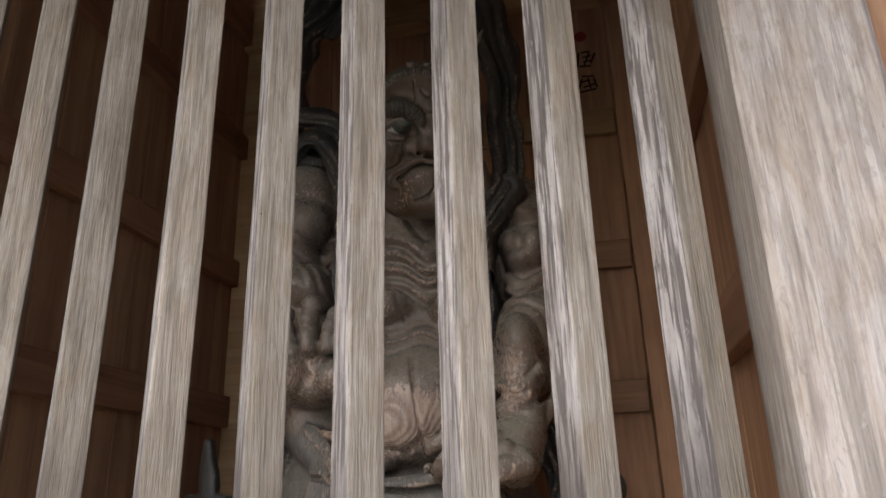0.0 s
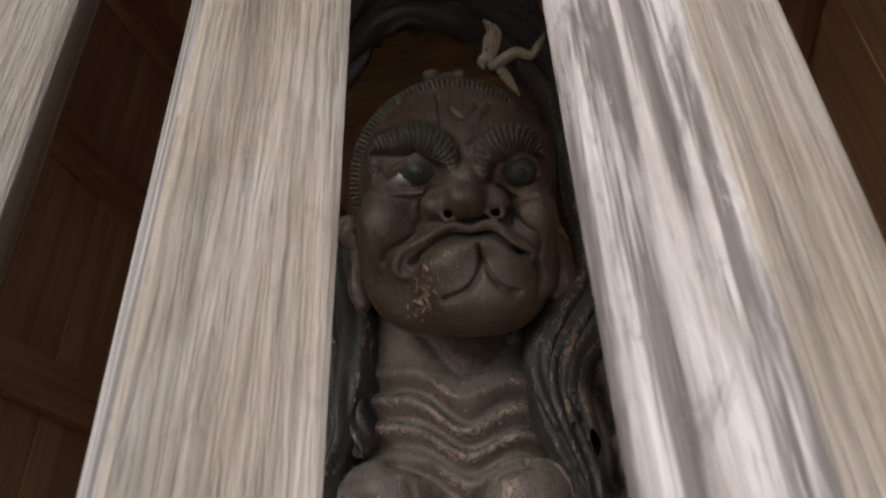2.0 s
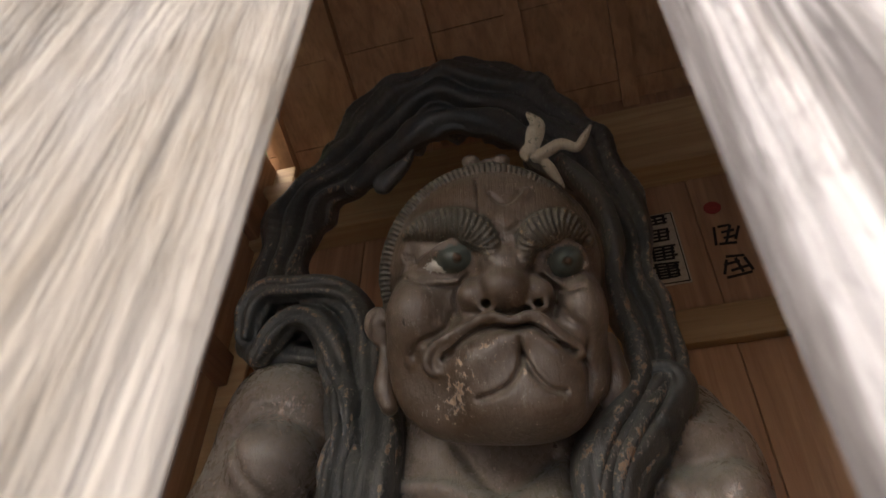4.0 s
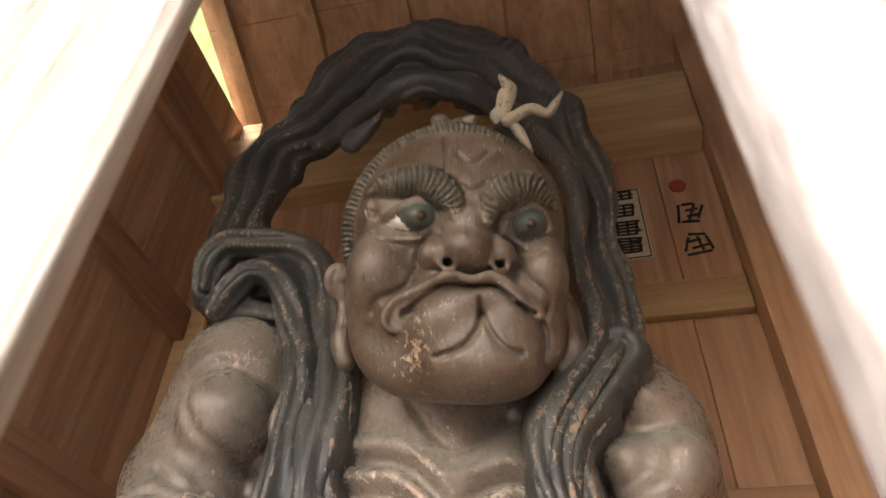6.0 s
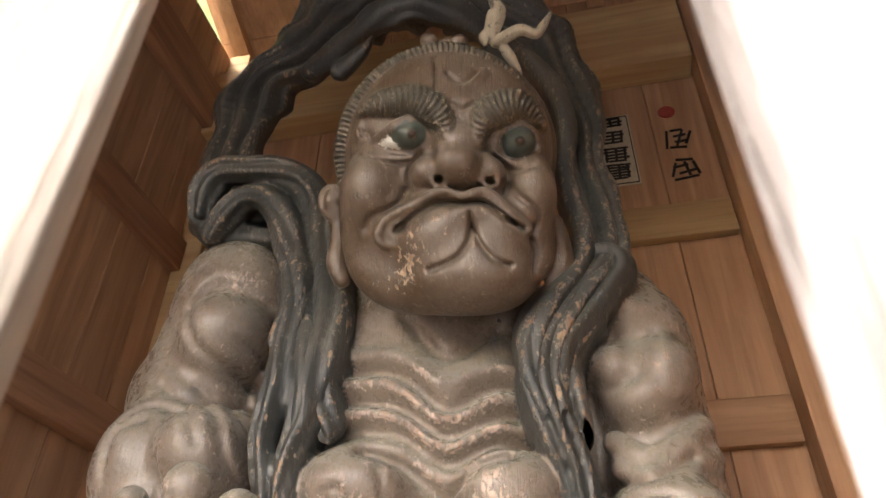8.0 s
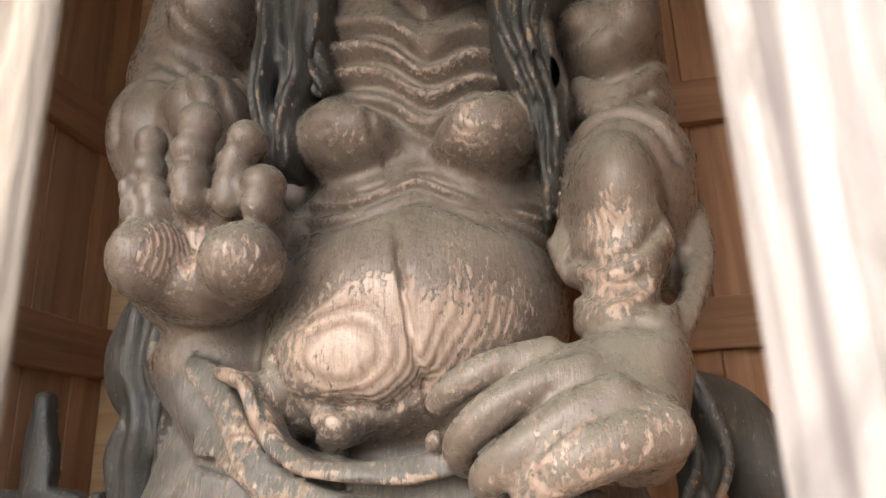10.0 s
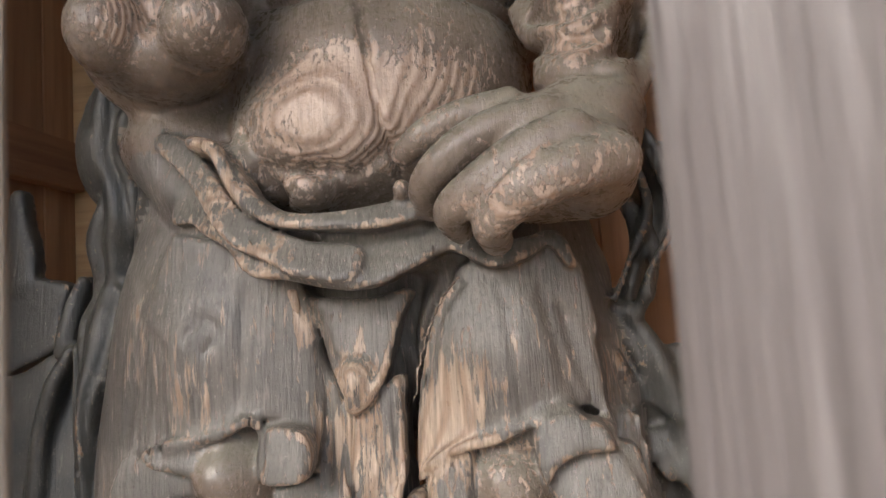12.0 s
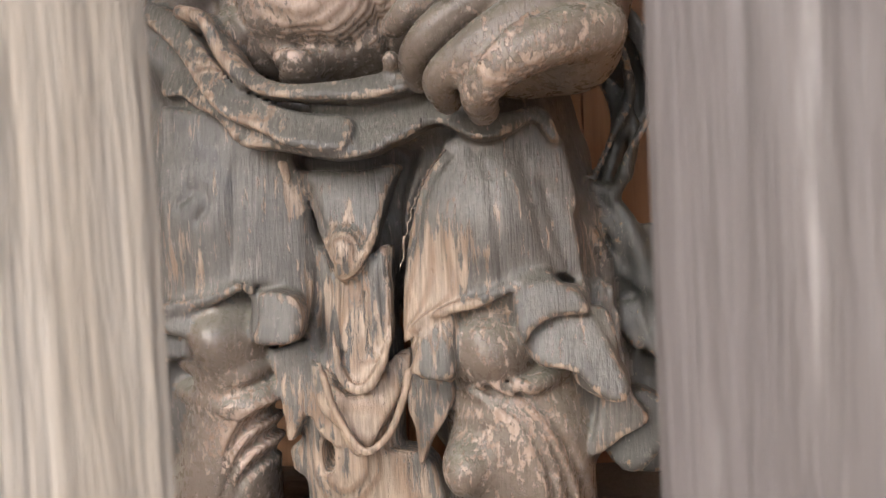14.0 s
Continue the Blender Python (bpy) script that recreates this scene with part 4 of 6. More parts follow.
body.crease([(-0.651, 2.020), (-0.632, 2.028), (-0.622, 2.007), (-0.633, 1.989), (-0.647, 2.003)], 0.005, 0.0058)
body.crease([(-0.347, 1.990), (-0.330, 1.993), (-0.327, 1.974), (-0.340, 1.967), (-0.349, 1.980)], 0.005, 0.0058)
body.crease([(-0.956, 2.258), (-0.907, 2.232), (-0.862, 2.240)], 0.006, 0.0087)
body.crease([(-0.945, 2.240), (-0.905, 2.217), (-0.868, 2.227)], 0.006, 0.0087)
body.crease([(-0.933, 2.221), (-0.904, 2.203), (-0.873, 2.213)], 0.006, 0.0087)
body.crease([(-0.268, 1.778), (-0.225, 1.747), (-0.178, 1.764), (-0.147, 1.801)], 0.008, 0.0116)
body.crease([(-0.258, 1.730), (-0.207, 1.715), (-0.167, 1.732)], 0.008, 0.0116)
body.crease([(-0.258, 2.061), (-0.193, 2.028), (-0.121, 2.072)], 0.008, 0.0116)
body.crease([(-0.138, 1.761), (-0.164, 1.680)], 0.008, 0.0116)
body.crease([(-0.115, 1.791), (-0.147, 1.694)], 0.008, 0.0116)
body.crease([(-0.610, 1.353), (-0.596, 1.295), (-0.573, 1.250)], 0.008, 0.0174)
body.crease([(-0.461, 1.407), (-0.482, 1.329), (-0.482, 1.234)], 0.009, 0.0087)
body.crease([(-0.407, 1.419), (-0.444, 1.358), (-0.471, 1.249), (-0.475, 1.126)], 0.009, 0.0087)
body.crease([(-0.622, 1.370), (-0.606, 1.272), (-0.609, 1.130)], 0.009, 0.0087)
body.crease([(-0.582, 1.255), (-0.579, 1.176), (-0.581, 1.114)], 0.009, 0.0087)
body.crease([(-0.788, 1.360), (-0.774, 1.370), (-0.759, 1.354), (-0.768, 1.335)], 0.004, 0.0023)
body.crease([(-0.793, 1.356), (-0.774, 1.374), (-0.754, 1.354), (-0.768, 1.331)], 0.004, 0.0023)
body.crease([(-0.799, 1.351), (-0.774, 1.378), (-0.750, 1.354), (-0.769, 1.328)], 0.004, 0.0023)
body.crease([(-0.804, 1.347), (-0.774, 1.382), (-0.746, 1.354), (-0.769, 1.325)], 0.004, 0.0023)
body.crease([(-0.904, 1.388), (-0.922, 1.267), (-0.943, 1.183)], 0.006, 0.0058)
body.crease([(-0.891, 1.378), (-0.907, 1.267), (-0.922, 1.182)], 0.006, 0.0058)
body.crease([(-0.878, 1.369), (-0.892, 1.266), (-0.902, 1.181)], 0.006, 0.0058)
body.crease([(-0.865, 1.359), (-0.876, 1.265), (-0.881, 1.180)], 0.006, 0.0058)
body.crease([(-0.852, 1.350), (-0.861, 1.264), (-0.860, 1.180)], 0.006, 0.0058)
body.crease([(-0.839, 1.340), (-0.847, 1.264), (-0.840, 1.179)], 0.006, 0.0058)
body.crease([(-0.285, 1.379), (-0.262, 1.275), (-0.236, 1.219)], 0.008, 0.0072)
body.crease([(-0.266, 1.362), (-0.245, 1.274), (-0.219, 1.219)], 0.008, 0.0072)
body.crease([(-0.247, 1.345), (-0.228, 1.273), (-0.202, 1.218)], 0.008, 0.0072)
body.crease([(-0.228, 1.328), (-0.211, 1.272), (-0.186, 1.217)], 0.008, 0.0072)
body.crease([(-0.209, 1.311), (-0.194, 1.271), (-0.169, 1.216)], 0.008, 0.0072)
# strands of the scarf over the chest
body.ribbon([(-0.719, 2.110, 2.461, 0.0488), (-0.694, 2.090, 2.363, 0.0416), (-0.688, 2.070, 2.275, 0.0396), (-0.700, 2.060, 2.201, 0.0342), (-0.700, 2.060, 2.146, 0.0335), (-0.714, 2.060, 2.094, 0.0233), (-0.725, 2.070, 2.037, 0.0211), (-0.724, 2.080, 1.991, 0.0152)], SCARF, 0.07, bulge=0.030, folds=2.0, depth=0.014, drift=0.4, wave=0.10, k=0.004)
body.ribbon([(-0.774, 2.090, 2.455, 0.0325), (-0.749, 2.070, 2.358, 0.0307), (-0.749, 2.060, 2.278, 0.0295), (-0.746, 2.050, 2.213, 0.0265), (-0.755, 2.050, 2.158, 0.0240), (-0.766, 2.060, 2.111, 0.0238), (-0.752, 2.070, 2.051, 0.0253), (-0.743, 2.080, 2.003, 0.0192)], SCARF, 0.07, bulge=0.030, folds=2.0, depth=0.014, drift=0.4, wave=0.10, k=0.004)
body.ribbon([(-0.208, 2.130, 2.406, 0.0567), (-0.270, 2.100, 2.309, 0.0552), (-0.312, 2.080, 2.228, 0.0486), (-0.325, 2.070, 2.158, 0.0430), (-0.313, 2.080, 2.094, 0.0385), (-0.292, 2.100, 2.041, 0.0310), (-0.285, 2.110, 1.986, 0.0234), (-0.290, 2.130, 1.927, 0.0162), (-0.299, 2.140, 1.867, 0.0089)], SCARF, 0.14, bulge=0.036, folds=3.0, depth=0.018, drift=0.4, wave=0.08, k=0.004)
# scarf ends hanging beside the legs
body.ribbon([(-1.018, 2.180, 1.828, 0.0278), (-1.027, 2.170, 1.753, 0.0477), (-1.033, 2.170, 1.687, 0.0518), (-1.017, 2.180, 1.625, 0.0423), (-1.020, 2.180, 1.570, 0.0443), (-1.044, 2.190, 1.522, 0.0493), (-1.043, 2.200, 1.466, 0.0449), (-1.051, 2.210, 1.426, 0.0407)], SCARF, 0.06, bulge=0.026, folds=2.0, depth=0.014, drift=0.5, wave=0.10, k=0.004)
body.ribbon([(-0.973, 2.150, 1.757, 0.0154), (-0.979, 2.140, 1.704, 0.0195), (-0.957, 2.130, 1.655, 0.0191), (-0.933, 2.130, 1.613, 0.0167), (-0.947, 2.140, 1.563, 0.0147), (-0.967, 2.160, 1.508, 0.0128)], SCARF, 0.05, bulge=0.014, folds=1.0, depth=0.008, drift=0.5, wave=0.15, k=0.004)
body.ribbon([(-1.038, 2.190, 1.430, 0.0444), (-1.042, 2.170, 1.381, 0.0505), (-1.049, 2.160, 1.328, 0.0438), (-1.063, 2.150, 1.263, 0.0241), (-1.073, 2.150, 1.187, 0.0166), (-1.071, 2.150, 1.085, 0.0157)], SCARF, 0.05, bulge=0.020, folds=2.0, depth=0.012, drift=0.5, wave=0.06, k=0.004)
body.flap([(-1.374, 1.482), (-1.251, 1.480), (-1.205, 1.470), (-1.188, 1.456), (-1.201, 1.405), (-1.207, 1.346), (-1.277, 1.314), (-1.375, 1.297)], 2.250, 0.05, 0.10, 0.6, 0.004, SCARF)
body.ribbon([(-1.123, 2.220, 1.463, 0.0117), (-1.137, 2.210, 1.417, 0.0164), (-1.144, 2.200, 1.371, 0.0187), (-1.154, 2.200, 1.336, 0.0140)], SCARF, 0.05, bulge=0.014, folds=1.0, depth=0.006, drift=0.5, k=0.004)
body.flap([(-1.128, 1.350), (-1.122, 1.259), (-1.121, 1.170), (-1.119, 1.063), (-1.329, 1.067), (-1.329, 1.269), (-1.246, 1.306), (-1.177, 1.341)], 2.200, 0.05, 0.12, 1.2, 0.004, SCARF)
body.ribbon([(-1.104, 2.170, 1.348, 0.0056), (-1.100, 2.165, 1.263, 0.0067), (-1.096, 2.160, 1.167, 0.0068), (-1.093, 2.160, 1.073, 0.0068)], SCARF, 0.03, bulge=0.008, k=0.010)
body.ribbon([(-1.128, 2.190, 1.341, 0.0092), (-1.162, 2.180, 1.274, 0.0140), (-1.185, 2.180, 1.196, 0.0165), (-1.198, 2.180, 1.089, 0.0168)], SCARF, 0.03, bulge=0.012, wave=0.15, k=0.012)
body.ribbon([(-1.284, 2.260, 1.476, 0.0307), (-1.299, 2.270, 1.555, 0.0286), (-1.311, 2.280, 1.646, 0.0185)], SCARF, 0.03, bulge=0.01, wave=0.15, k=0.006)
body.flap([(-0.196, 1.357), (-0.157, 1.327), (-0.126, 1.252), (-0.076, 1.222), (-0.061, 1.139), (-0.075, 1.010), (-0.071, 0.898), (-0.169, 0.908), (-0.183, 1.012), (-0.187, 1.143), (-0.191, 1.255)], 2.190, 0.05, 0.10, 0.6, 0.006, SCARF)
body.flap([(-0.177, 1.265), (-0.133, 1.285), (-0.069, 1.286), (-0.068, 1.198), (-0.111, 1.187), (-0.153, 1.210)], 2.140, 0.05, 0.25, 1.0, 0.006, SCARF)
body.flap([(-0.160, 1.167), (-0.121, 1.179), (-0.071, 1.169), (-0.074, 1.077), (-0.116, 1.091), (-0.149, 1.114)], 2.130, 0.05, 0.25, 1.0, 0.006, SCARF)
body.flap([(-0.200, 1.014), (-0.162, 1.023), (-0.124, 1.043), (-0.088, 1.017), (-0.098, 0.958), (-0.145, 0.919), (-0.186, 0.954)], 2.090, 0.05, 0.20, 1.0, 0.006, SCARF)
body.tube([(-0.133, 2.190, 1.635, 0.020), (-0.104, 2.180, 1.574, 0.023), (-0.093, 2.190, 1.493, 0.023), (-0.135, 2.190, 1.416, 0.020), (-0.158, 2.190, 1.355, 0.025)], 0.012, SCARF, flat=0.9)
body.tube([(-0.126, 2.136, 1.629, 0.010), (-0.096, 2.140, 1.571, 0.013), (-0.083, 2.132, 1.483, 0.009), (-0.128, 2.123, 1.406, 0.009), (-0.147, 2.143, 1.350, 0.014)], 0.016, SCARF)
body.tube([(-0.137, 2.167, 1.628, 0.012), (-0.107, 2.137, 1.567, 0.011), (-0.100, 2.143, 1.488, 0.010), (-0.140, 2.164, 1.416, 0.011), (-0.158, 2.162, 1.354, 0.012)], 0.016, SCARF)
body.tube([(-0.150, 2.125, 1.614, 0.010), (-0.130, 2.118, 1.557, 0.009), (-0.118, 2.149, 1.492, 0.012), (-0.151, 2.140, 1.419, 0.010), (-0.181, 2.122, 1.361, 0.010)], 0.016, SCARF)
body.crease([(-0.129, 1.626), (-0.104, 1.566), (-0.099, 1.486), (-0.136, 1.410), (-0.150, 1.350)], 0.010, 0.0065, 2.075, 2.18)
body.crease([(-0.150, 1.615), (-0.120, 1.561), (-0.105, 1.487), (-0.147, 1.416), (-0.177, 1.360)], 0.010, 0.0065, 2.075, 2.18)
body.tube([(-0.162, 2.210, 1.540, 0.008), (-0.134, 2.210, 1.500, 0.014), (-0.122, 2.210, 1.434, 0.018), (-0.138, 2.200, 1.372, 0.018)], 0.012, SCARF, flat=0.9)
body.tube([(-0.162, 2.156, 1.535, 0.004), (-0.130, 2.170, 1.498, 0.008), (-0.114, 2.152, 1.430, 0.008), (-0.131, 2.133, 1.368, 0.009)], 0.016, SCARF)
body.tube([(-0.169, 2.187, 1.532, 0.004), (-0.147, 2.167, 1.491, 0.007), (-0.141, 2.163, 1.431, 0.008), (-0.157, 2.174, 1.375, 0.011)], 0.016, SCARF)
body.tube([(-0.202, 2.210, 1.340, 0.031), (-0.155, 2.190, 1.284, 0.036), (-0.135, 2.200, 1.212, 0.037), (-0.122, 2.230, 1.119, 0.042), (-0.120, 2.250, 1.026, 0.042)], 0.012, SCARF, flat=0.9)
body.tube([(-0.187, 2.156, 1.356, 0.015), (-0.139, 2.150, 1.298, 0.020), (-0.111, 2.142, 1.226, 0.015), (-0.096, 2.163, 1.136, 0.020), (-0.099, 2.203, 1.041, 0.023)], 0.016, SCARF)
body.tube([(-0.205, 2.187, 1.338, 0.018), (-0.155, 2.147, 1.289, 0.017), (-0.140, 2.153, 1.218, 0.016), (-0.131, 2.204, 1.123, 0.024), (-0.119, 2.222, 1.033, 0.020)], 0.016, SCARF)
body.tube([(-0.219, 2.145, 1.328, 0.016), (-0.187, 2.128, 1.274, 0.015), (-0.171, 2.159, 1.210, 0.020), (-0.154, 2.180, 1.126, 0.022), (-0.158, 2.182, 1.042, 0.017)], 0.016, SCARF)
body.crease([(-0.191, 1.353), (-0.148, 1.295), (-0.136, 1.221), (-0.117, 1.132), (-0.103, 1.044)], 0.010, 0.0065, 2.085, 2.24)
body.crease([(-0.218, 1.329), (-0.172, 1.281), (-0.147, 1.218), (-0.143, 1.129), (-0.151, 1.040)], 0.010, 0.0065, 2.085, 2.24)
body.tube([(-0.132, 2.250, 1.582, 0.057), (-0.044, 2.300, 1.553, 0.059), (0.007, 2.320, 1.462, 0.069)], 0.020, SCARF)
# hidden legs down to the base
body.tube([(-0.830, 2.160, 0.869, 0.099), (-0.889, 2.200, 0.393, 0.088)], 0.030, SKIN)
body.tube([(-0.310, 2.160, 0.870, 0.112), (-0.302, 2.200, 0.424, 0.087)], 0.030, SKIN)
# more folds of the arms
body.crease([(-0.979, 2.398), (-0.945, 2.320), (-0.877, 2.285), (-0.831, 2.322)], 0.009, 0.0101, 2.02, 2.35)
body.crease([(-1.049, 2.180), (-1.009, 2.211), (-0.948, 2.191)], 0.009, 0.0101, 2.02, 2.35)
body.crease([(-1.047, 2.075), (-1.046, 2.156), (-1.004, 2.174)], 0.009, 0.0101, 2.02, 2.35)
body.crease([(-0.897, 2.196), (-0.853, 2.155), (-0.835, 2.074)], 0.009, 0.0101, 2.02, 2.35)
body.crease([(-0.869, 2.204), (-0.825, 2.152), (-0.808, 2.071)], 0.009, 0.0101, 2.02, 2.35)
body.crease([(-1.001, 2.428), (-0.943, 2.467), (-0.856, 2.444)], 0.009, 0.0101, 2.02, 2.35)
body.crease([(-0.244, 1.983), (-0.189, 1.998), (-0.135, 1.973), (-0.106, 1.919)], 0.009, 0.0116, 1.6, 2.3)
body.crease([(-0.273, 1.729), (-0.231, 1.700), (-0.179, 1.709)], 0.009, 0.0116, 1.6, 2.3)
body.crease([(-0.132, 1.829), (-0.117, 1.781), (-0.130, 1.721)], 0.009, 0.0116, 1.6, 2.3)
body.crease([(-0.198, 1.673), (-0.166, 1.693), (-0.139, 1.736)], 0.009, 0.0116, 1.6, 2.3)
body.crease([(-0.265, 1.654), (-0.221, 1.659), (-0.179, 1.651)], 0.009, 0.0116, 1.6, 2.3)
body.crease([(-0.251, 2.210), (-0.220, 2.191), (-0.186, 2.201)], 0.010, 0.0058, 1.6, 2.35)
body.crease([(-0.158, 2.158), (-0.133, 2.141), (-0.103, 2.160)], 0.010, 0.0058, 1.6, 2.35)
body.crease([(-0.227, 2.317), (-0.191, 2.287), (-0.142, 2.290)], 0.010, 0.0058, 1.6, 2.35)
body.crease([(-0.968, 2.004), (-0.939, 2.034), (-0.948, 2.100)], 0.008, 0.0087, 2.02, 2.35)
body.crease([(-0.872, 2.114), (-0.894, 2.162), (-0.936, 2.191)], 0.008, 0.0087, 2.02, 2.35)
body.crease([(-1.015, 2.262), (-0.976, 2.232), (-0.917, 2.218)], 0.008, 0.0087, 2.02, 2.35)
body.crease([(-0.871, 2.328), (-0.838, 2.348), (-0.818, 2.396)], 0.008, 0.0087, 2.02, 2.35)
# the head bows forward: it and the scarf round it are carved in axes of their own, tilted with the face
UPPER = Matrix(((0.98125, -0.14997, 0.12102, -0.4312), (0.19265, 0.74732, -0.63592, 1.8657), (0.00493, 0.64732, 0.76221, 2.4319), (0, 0, 0, 1)))

head = Solid((-0.26, -0.14, -0.30), (0.27, 0.45, 0.42), 0.0031, UPPER)
# skull, broad jaw and cheeks
head.ball((-0.002, 0.205, 0.050), (0.188, 0.135, 0.185), 0.02)
head.ball((-0.000, 0.134, -0.099), (0.170, 0.135, 0.113), 0.03)
head.ball((0.000, 0.250, 0.052), (0.203, 0.120, 0.193), 0.01, HAIR)
head.ball((-0.128, 0.109, -0.028), (0.055, 0.085, 0.076), 0.03)
head.ball((0.135, 0.116, -0.028), (0.047, 0.085, 0.073), 0.03)
head.tube([(-0.148, 0.107, -0.088, 0.0258), (-0.133, 0.077, -0.144, 0.0324), (-0.083, 0.051, -0.174, 0.0386), (-0.000, 0.039, -0.178, 0.0399), (0.083, 0.044, -0.176, 0.0367), (0.118, 0.070, -0.147, 0.0375), (0.142, 0.103, -0.115, 0.0294)], 0.04, SKIN)
head.ball((0.148, 0.096, -0.135), (0.024, 0.050, 0.031), 0.012)
# brows of combed hair, the frown between them and lines on the forehead
head.ball((0.018, 0.105, 0.106), (0.037, 0.040, 0.039), 0.03)
head.ribbon([(-0.145, 0.144, 0.115, 0.0095), (-0.132, 0.130, 0.121, 0.0188), (-0.102, 0.107, 0.126, 0.0268), (-0.059, 0.086, 0.128, 0.0281), (-0.027, 0.072, 0.114, 0.0277), (-0.008, 0.065, 0.092, 0.0213), (-0.003, 0.067, 0.070, 0.0107)], HAIR, 0.05, bulge=0.030, ribs=0.0036, rib_len=0.0088, slant=0.5, k=0.008)
head.ribbon([(0.050, 0.073, 0.058, 0.0108), (0.052, 0.070, 0.079, 0.0179), (0.062, 0.069, 0.098, 0.0268), (0.087, 0.076, 0.114, 0.0296), (0.115, 0.095, 0.119, 0.0283), (0.140, 0.119, 0.108, 0.0233), (0.158, 0.141, 0.093, 0.0133)], HAIR, 0.05, bulge=0.030, ribs=0.0036, rib_len=0.0088, slant=-0.5, k=0.008)
head.tube([(-0.011, 0.118, 0.179, 0.0056), (0.011, 0.103, 0.151, 0.0064), (0.026, 0.100, 0.146, 0.0064), (0.044, 0.106, 0.160, 0.0065), (0.062, 0.120, 0.181, 0.0056)], 0.01, SKIN)
head.tube([(0.003, 0.097, 0.137, 0.0055), (0.020, 0.088, 0.121, 0.0064), (0.038, 0.092, 0.128, 0.0055), (0.048, 0.100, 0.139, 0.0046)], 0.01, SKIN)
head.crease([(-0.023, 0.205), (-0.021, 0.175), (-0.020, 0.142)], 0.0019, 0.0060, -0.2, 0.3)
head.crease([(0.000, 0.175), (0.017, 0.160), (0.033, 0.163), (0.049, 0.179)], 0.0044, 0.0050, -0.2, 0.3)
head.crease([(0.006, 0.121), (0.022, 0.110), (0.044, 0.123)], 0.0044, 0.0050, -0.2, 0.3)
# bulging eyes between heavy lids
head.ball((-0.083, 0.137, 0.080), (0.049, 0.045, 0.038), 0.012)
head.ball((0.117, 0.138, 0.062), (0.040, 0.045, 0.036), 0.012)
head.ball((-0.076, 0.117, 0.062), (0.043, 0.046, 0.020), 0.002, EYE_WHITE)
head.ball((0.116, 0.121, 0.049), (0.035, 0.046, 0.023), 0.002, EYE_WHITE)
head.ball((-0.063, 0.098, 0.072), (0.034, 0.043, 0.027), 0.001, IRIS)
head.ball((0.117, 0.099, 0.058), (0.029, 0.043, 0.027), 0.001, IRIS)
head.ball((-0.057, 0.055, 0.072), (0.007, 0.010, 0.007), 0.001, PUPIL)
head.ball((0.115, 0.056, 0.059), (0.007, 0.010, 0.007), 0.001, PUPIL)
head.tube([(-0.139, 0.122, 0.056, 0.0056), (-0.122, 0.103, 0.064, 0.0074), (-0.101, 0.084, 0.079, 0.0081), (-0.079, 0.075, 0.093, 0.0072), (-0.049, 0.076, 0.097, 0.0072), (-0.029, 0.075, 0.088, 0.0072), (-0.020, 0.075, 0.070, 0.0063), (-0.025, 0.080, 0.049, 0.0045)], 0.006, SKIN)
head.tube([(-0.138, 0.129, 0.052, 0.0047), (-0.114, 0.098, 0.043, 0.0046), (-0.085, 0.078, 0.035, 0.0045), (-0.052, 0.068, 0.036, 0.0045), (-0.027, 0.078, 0.047, 0.0045)], 0.006, SKIN)
head.tube([(0.074, 0.086, 0.043, 0.0045), (0.080, 0.084, 0.067, 0.0054), (0.093, 0.083, 0.082, 0.0063), (0.118, 0.089, 0.089, 0.0064), (0.141, 0.102, 0.079, 0.0055), (0.154, 0.116, 0.056, 0.0047)], 0.006, SKIN)
head.tube([(0.076, 0.086, 0.043, 0.0045), (0.090, 0.076, 0.031, 0.0045), (0.115, 0.078, 0.022, 0.0045), (0.140, 0.095, 0.028, 0.0046), (0.154, 0.114, 0.050, 0.0037)], 0.006, SKIN)
head.crease([(-0.144, 0.041), (-0.115, 0.032), (-0.079, 0.026), (-0.045, 0.031)], 0.0035, 0.0050, -0.2, 0.3)
head.crease([(0.080, 0.022), (0.111, 0.012), (0.138, 0.018)], 0.0035, 0.0050, -0.2, 0.3)
head.ball((-0.146, 0.137, 0.080), (0.014, 0.020, 0.023), 0.006)
head.tube([(-0.152, 0.124, 0.049, 0.0047), (-0.145, 0.120, 0.062, 0.0056), (-0.131, 0.117, 0.073, 0.0047)], 0.004, SKIN)
head.tube([(-0.152, 0.138, 0.095, 0.0057), (-0.144, 0.137, 0.104, 0.0057), (-0.137, 0.131, 0.098, 0.0047)], 0.004, SKIN)
head.crease([(-0.153, 0.086), (-0.147, 0.071)], 0.0016, 0.0050, -0.2, 0.3)
head.crease([(-0.146, 0.084), (-0.140, 0.069)], 0.0016, 0.0050, -0.2, 0.3)
head.crease([(-0.140, 0.082), (-0.134, 0.067)], 0.0016, 0.0050, -0.2, 0.3)
head.crease([(-0.133, 0.080), (-0.127, 0.065)], 0.0016, 0.0050, -0.2, 0.3)
# broad nose with flared nostrils
head.ball((0.016, 0.081, 0.056), (0.040, 0.055, 0.034), 0.02)
head.ball((0.014, 0.050, 0.023), (0.041, 0.050, 0.035), 0.012)
head.ball((0.013, 0.060, 0.000), (0.051, 0.042, 0.021), 0.012)
head.ball((-0.034, 0.070, 0.011), (0.033, 0.045, 0.029), 0.01)
head.ball((0.064, 0.074, 0.011), (0.032, 0.045, 0.030), 0.01)
head.tube([(-0.027, 0.027, -0.002, 0.0043), (-0.019, 0.026, -0.012, 0.0051), (-0.005, 0.024, -0.010, 0.0043), (-0.003, 0.027, 0.002, 0.0043)], 0.006, SKIN)
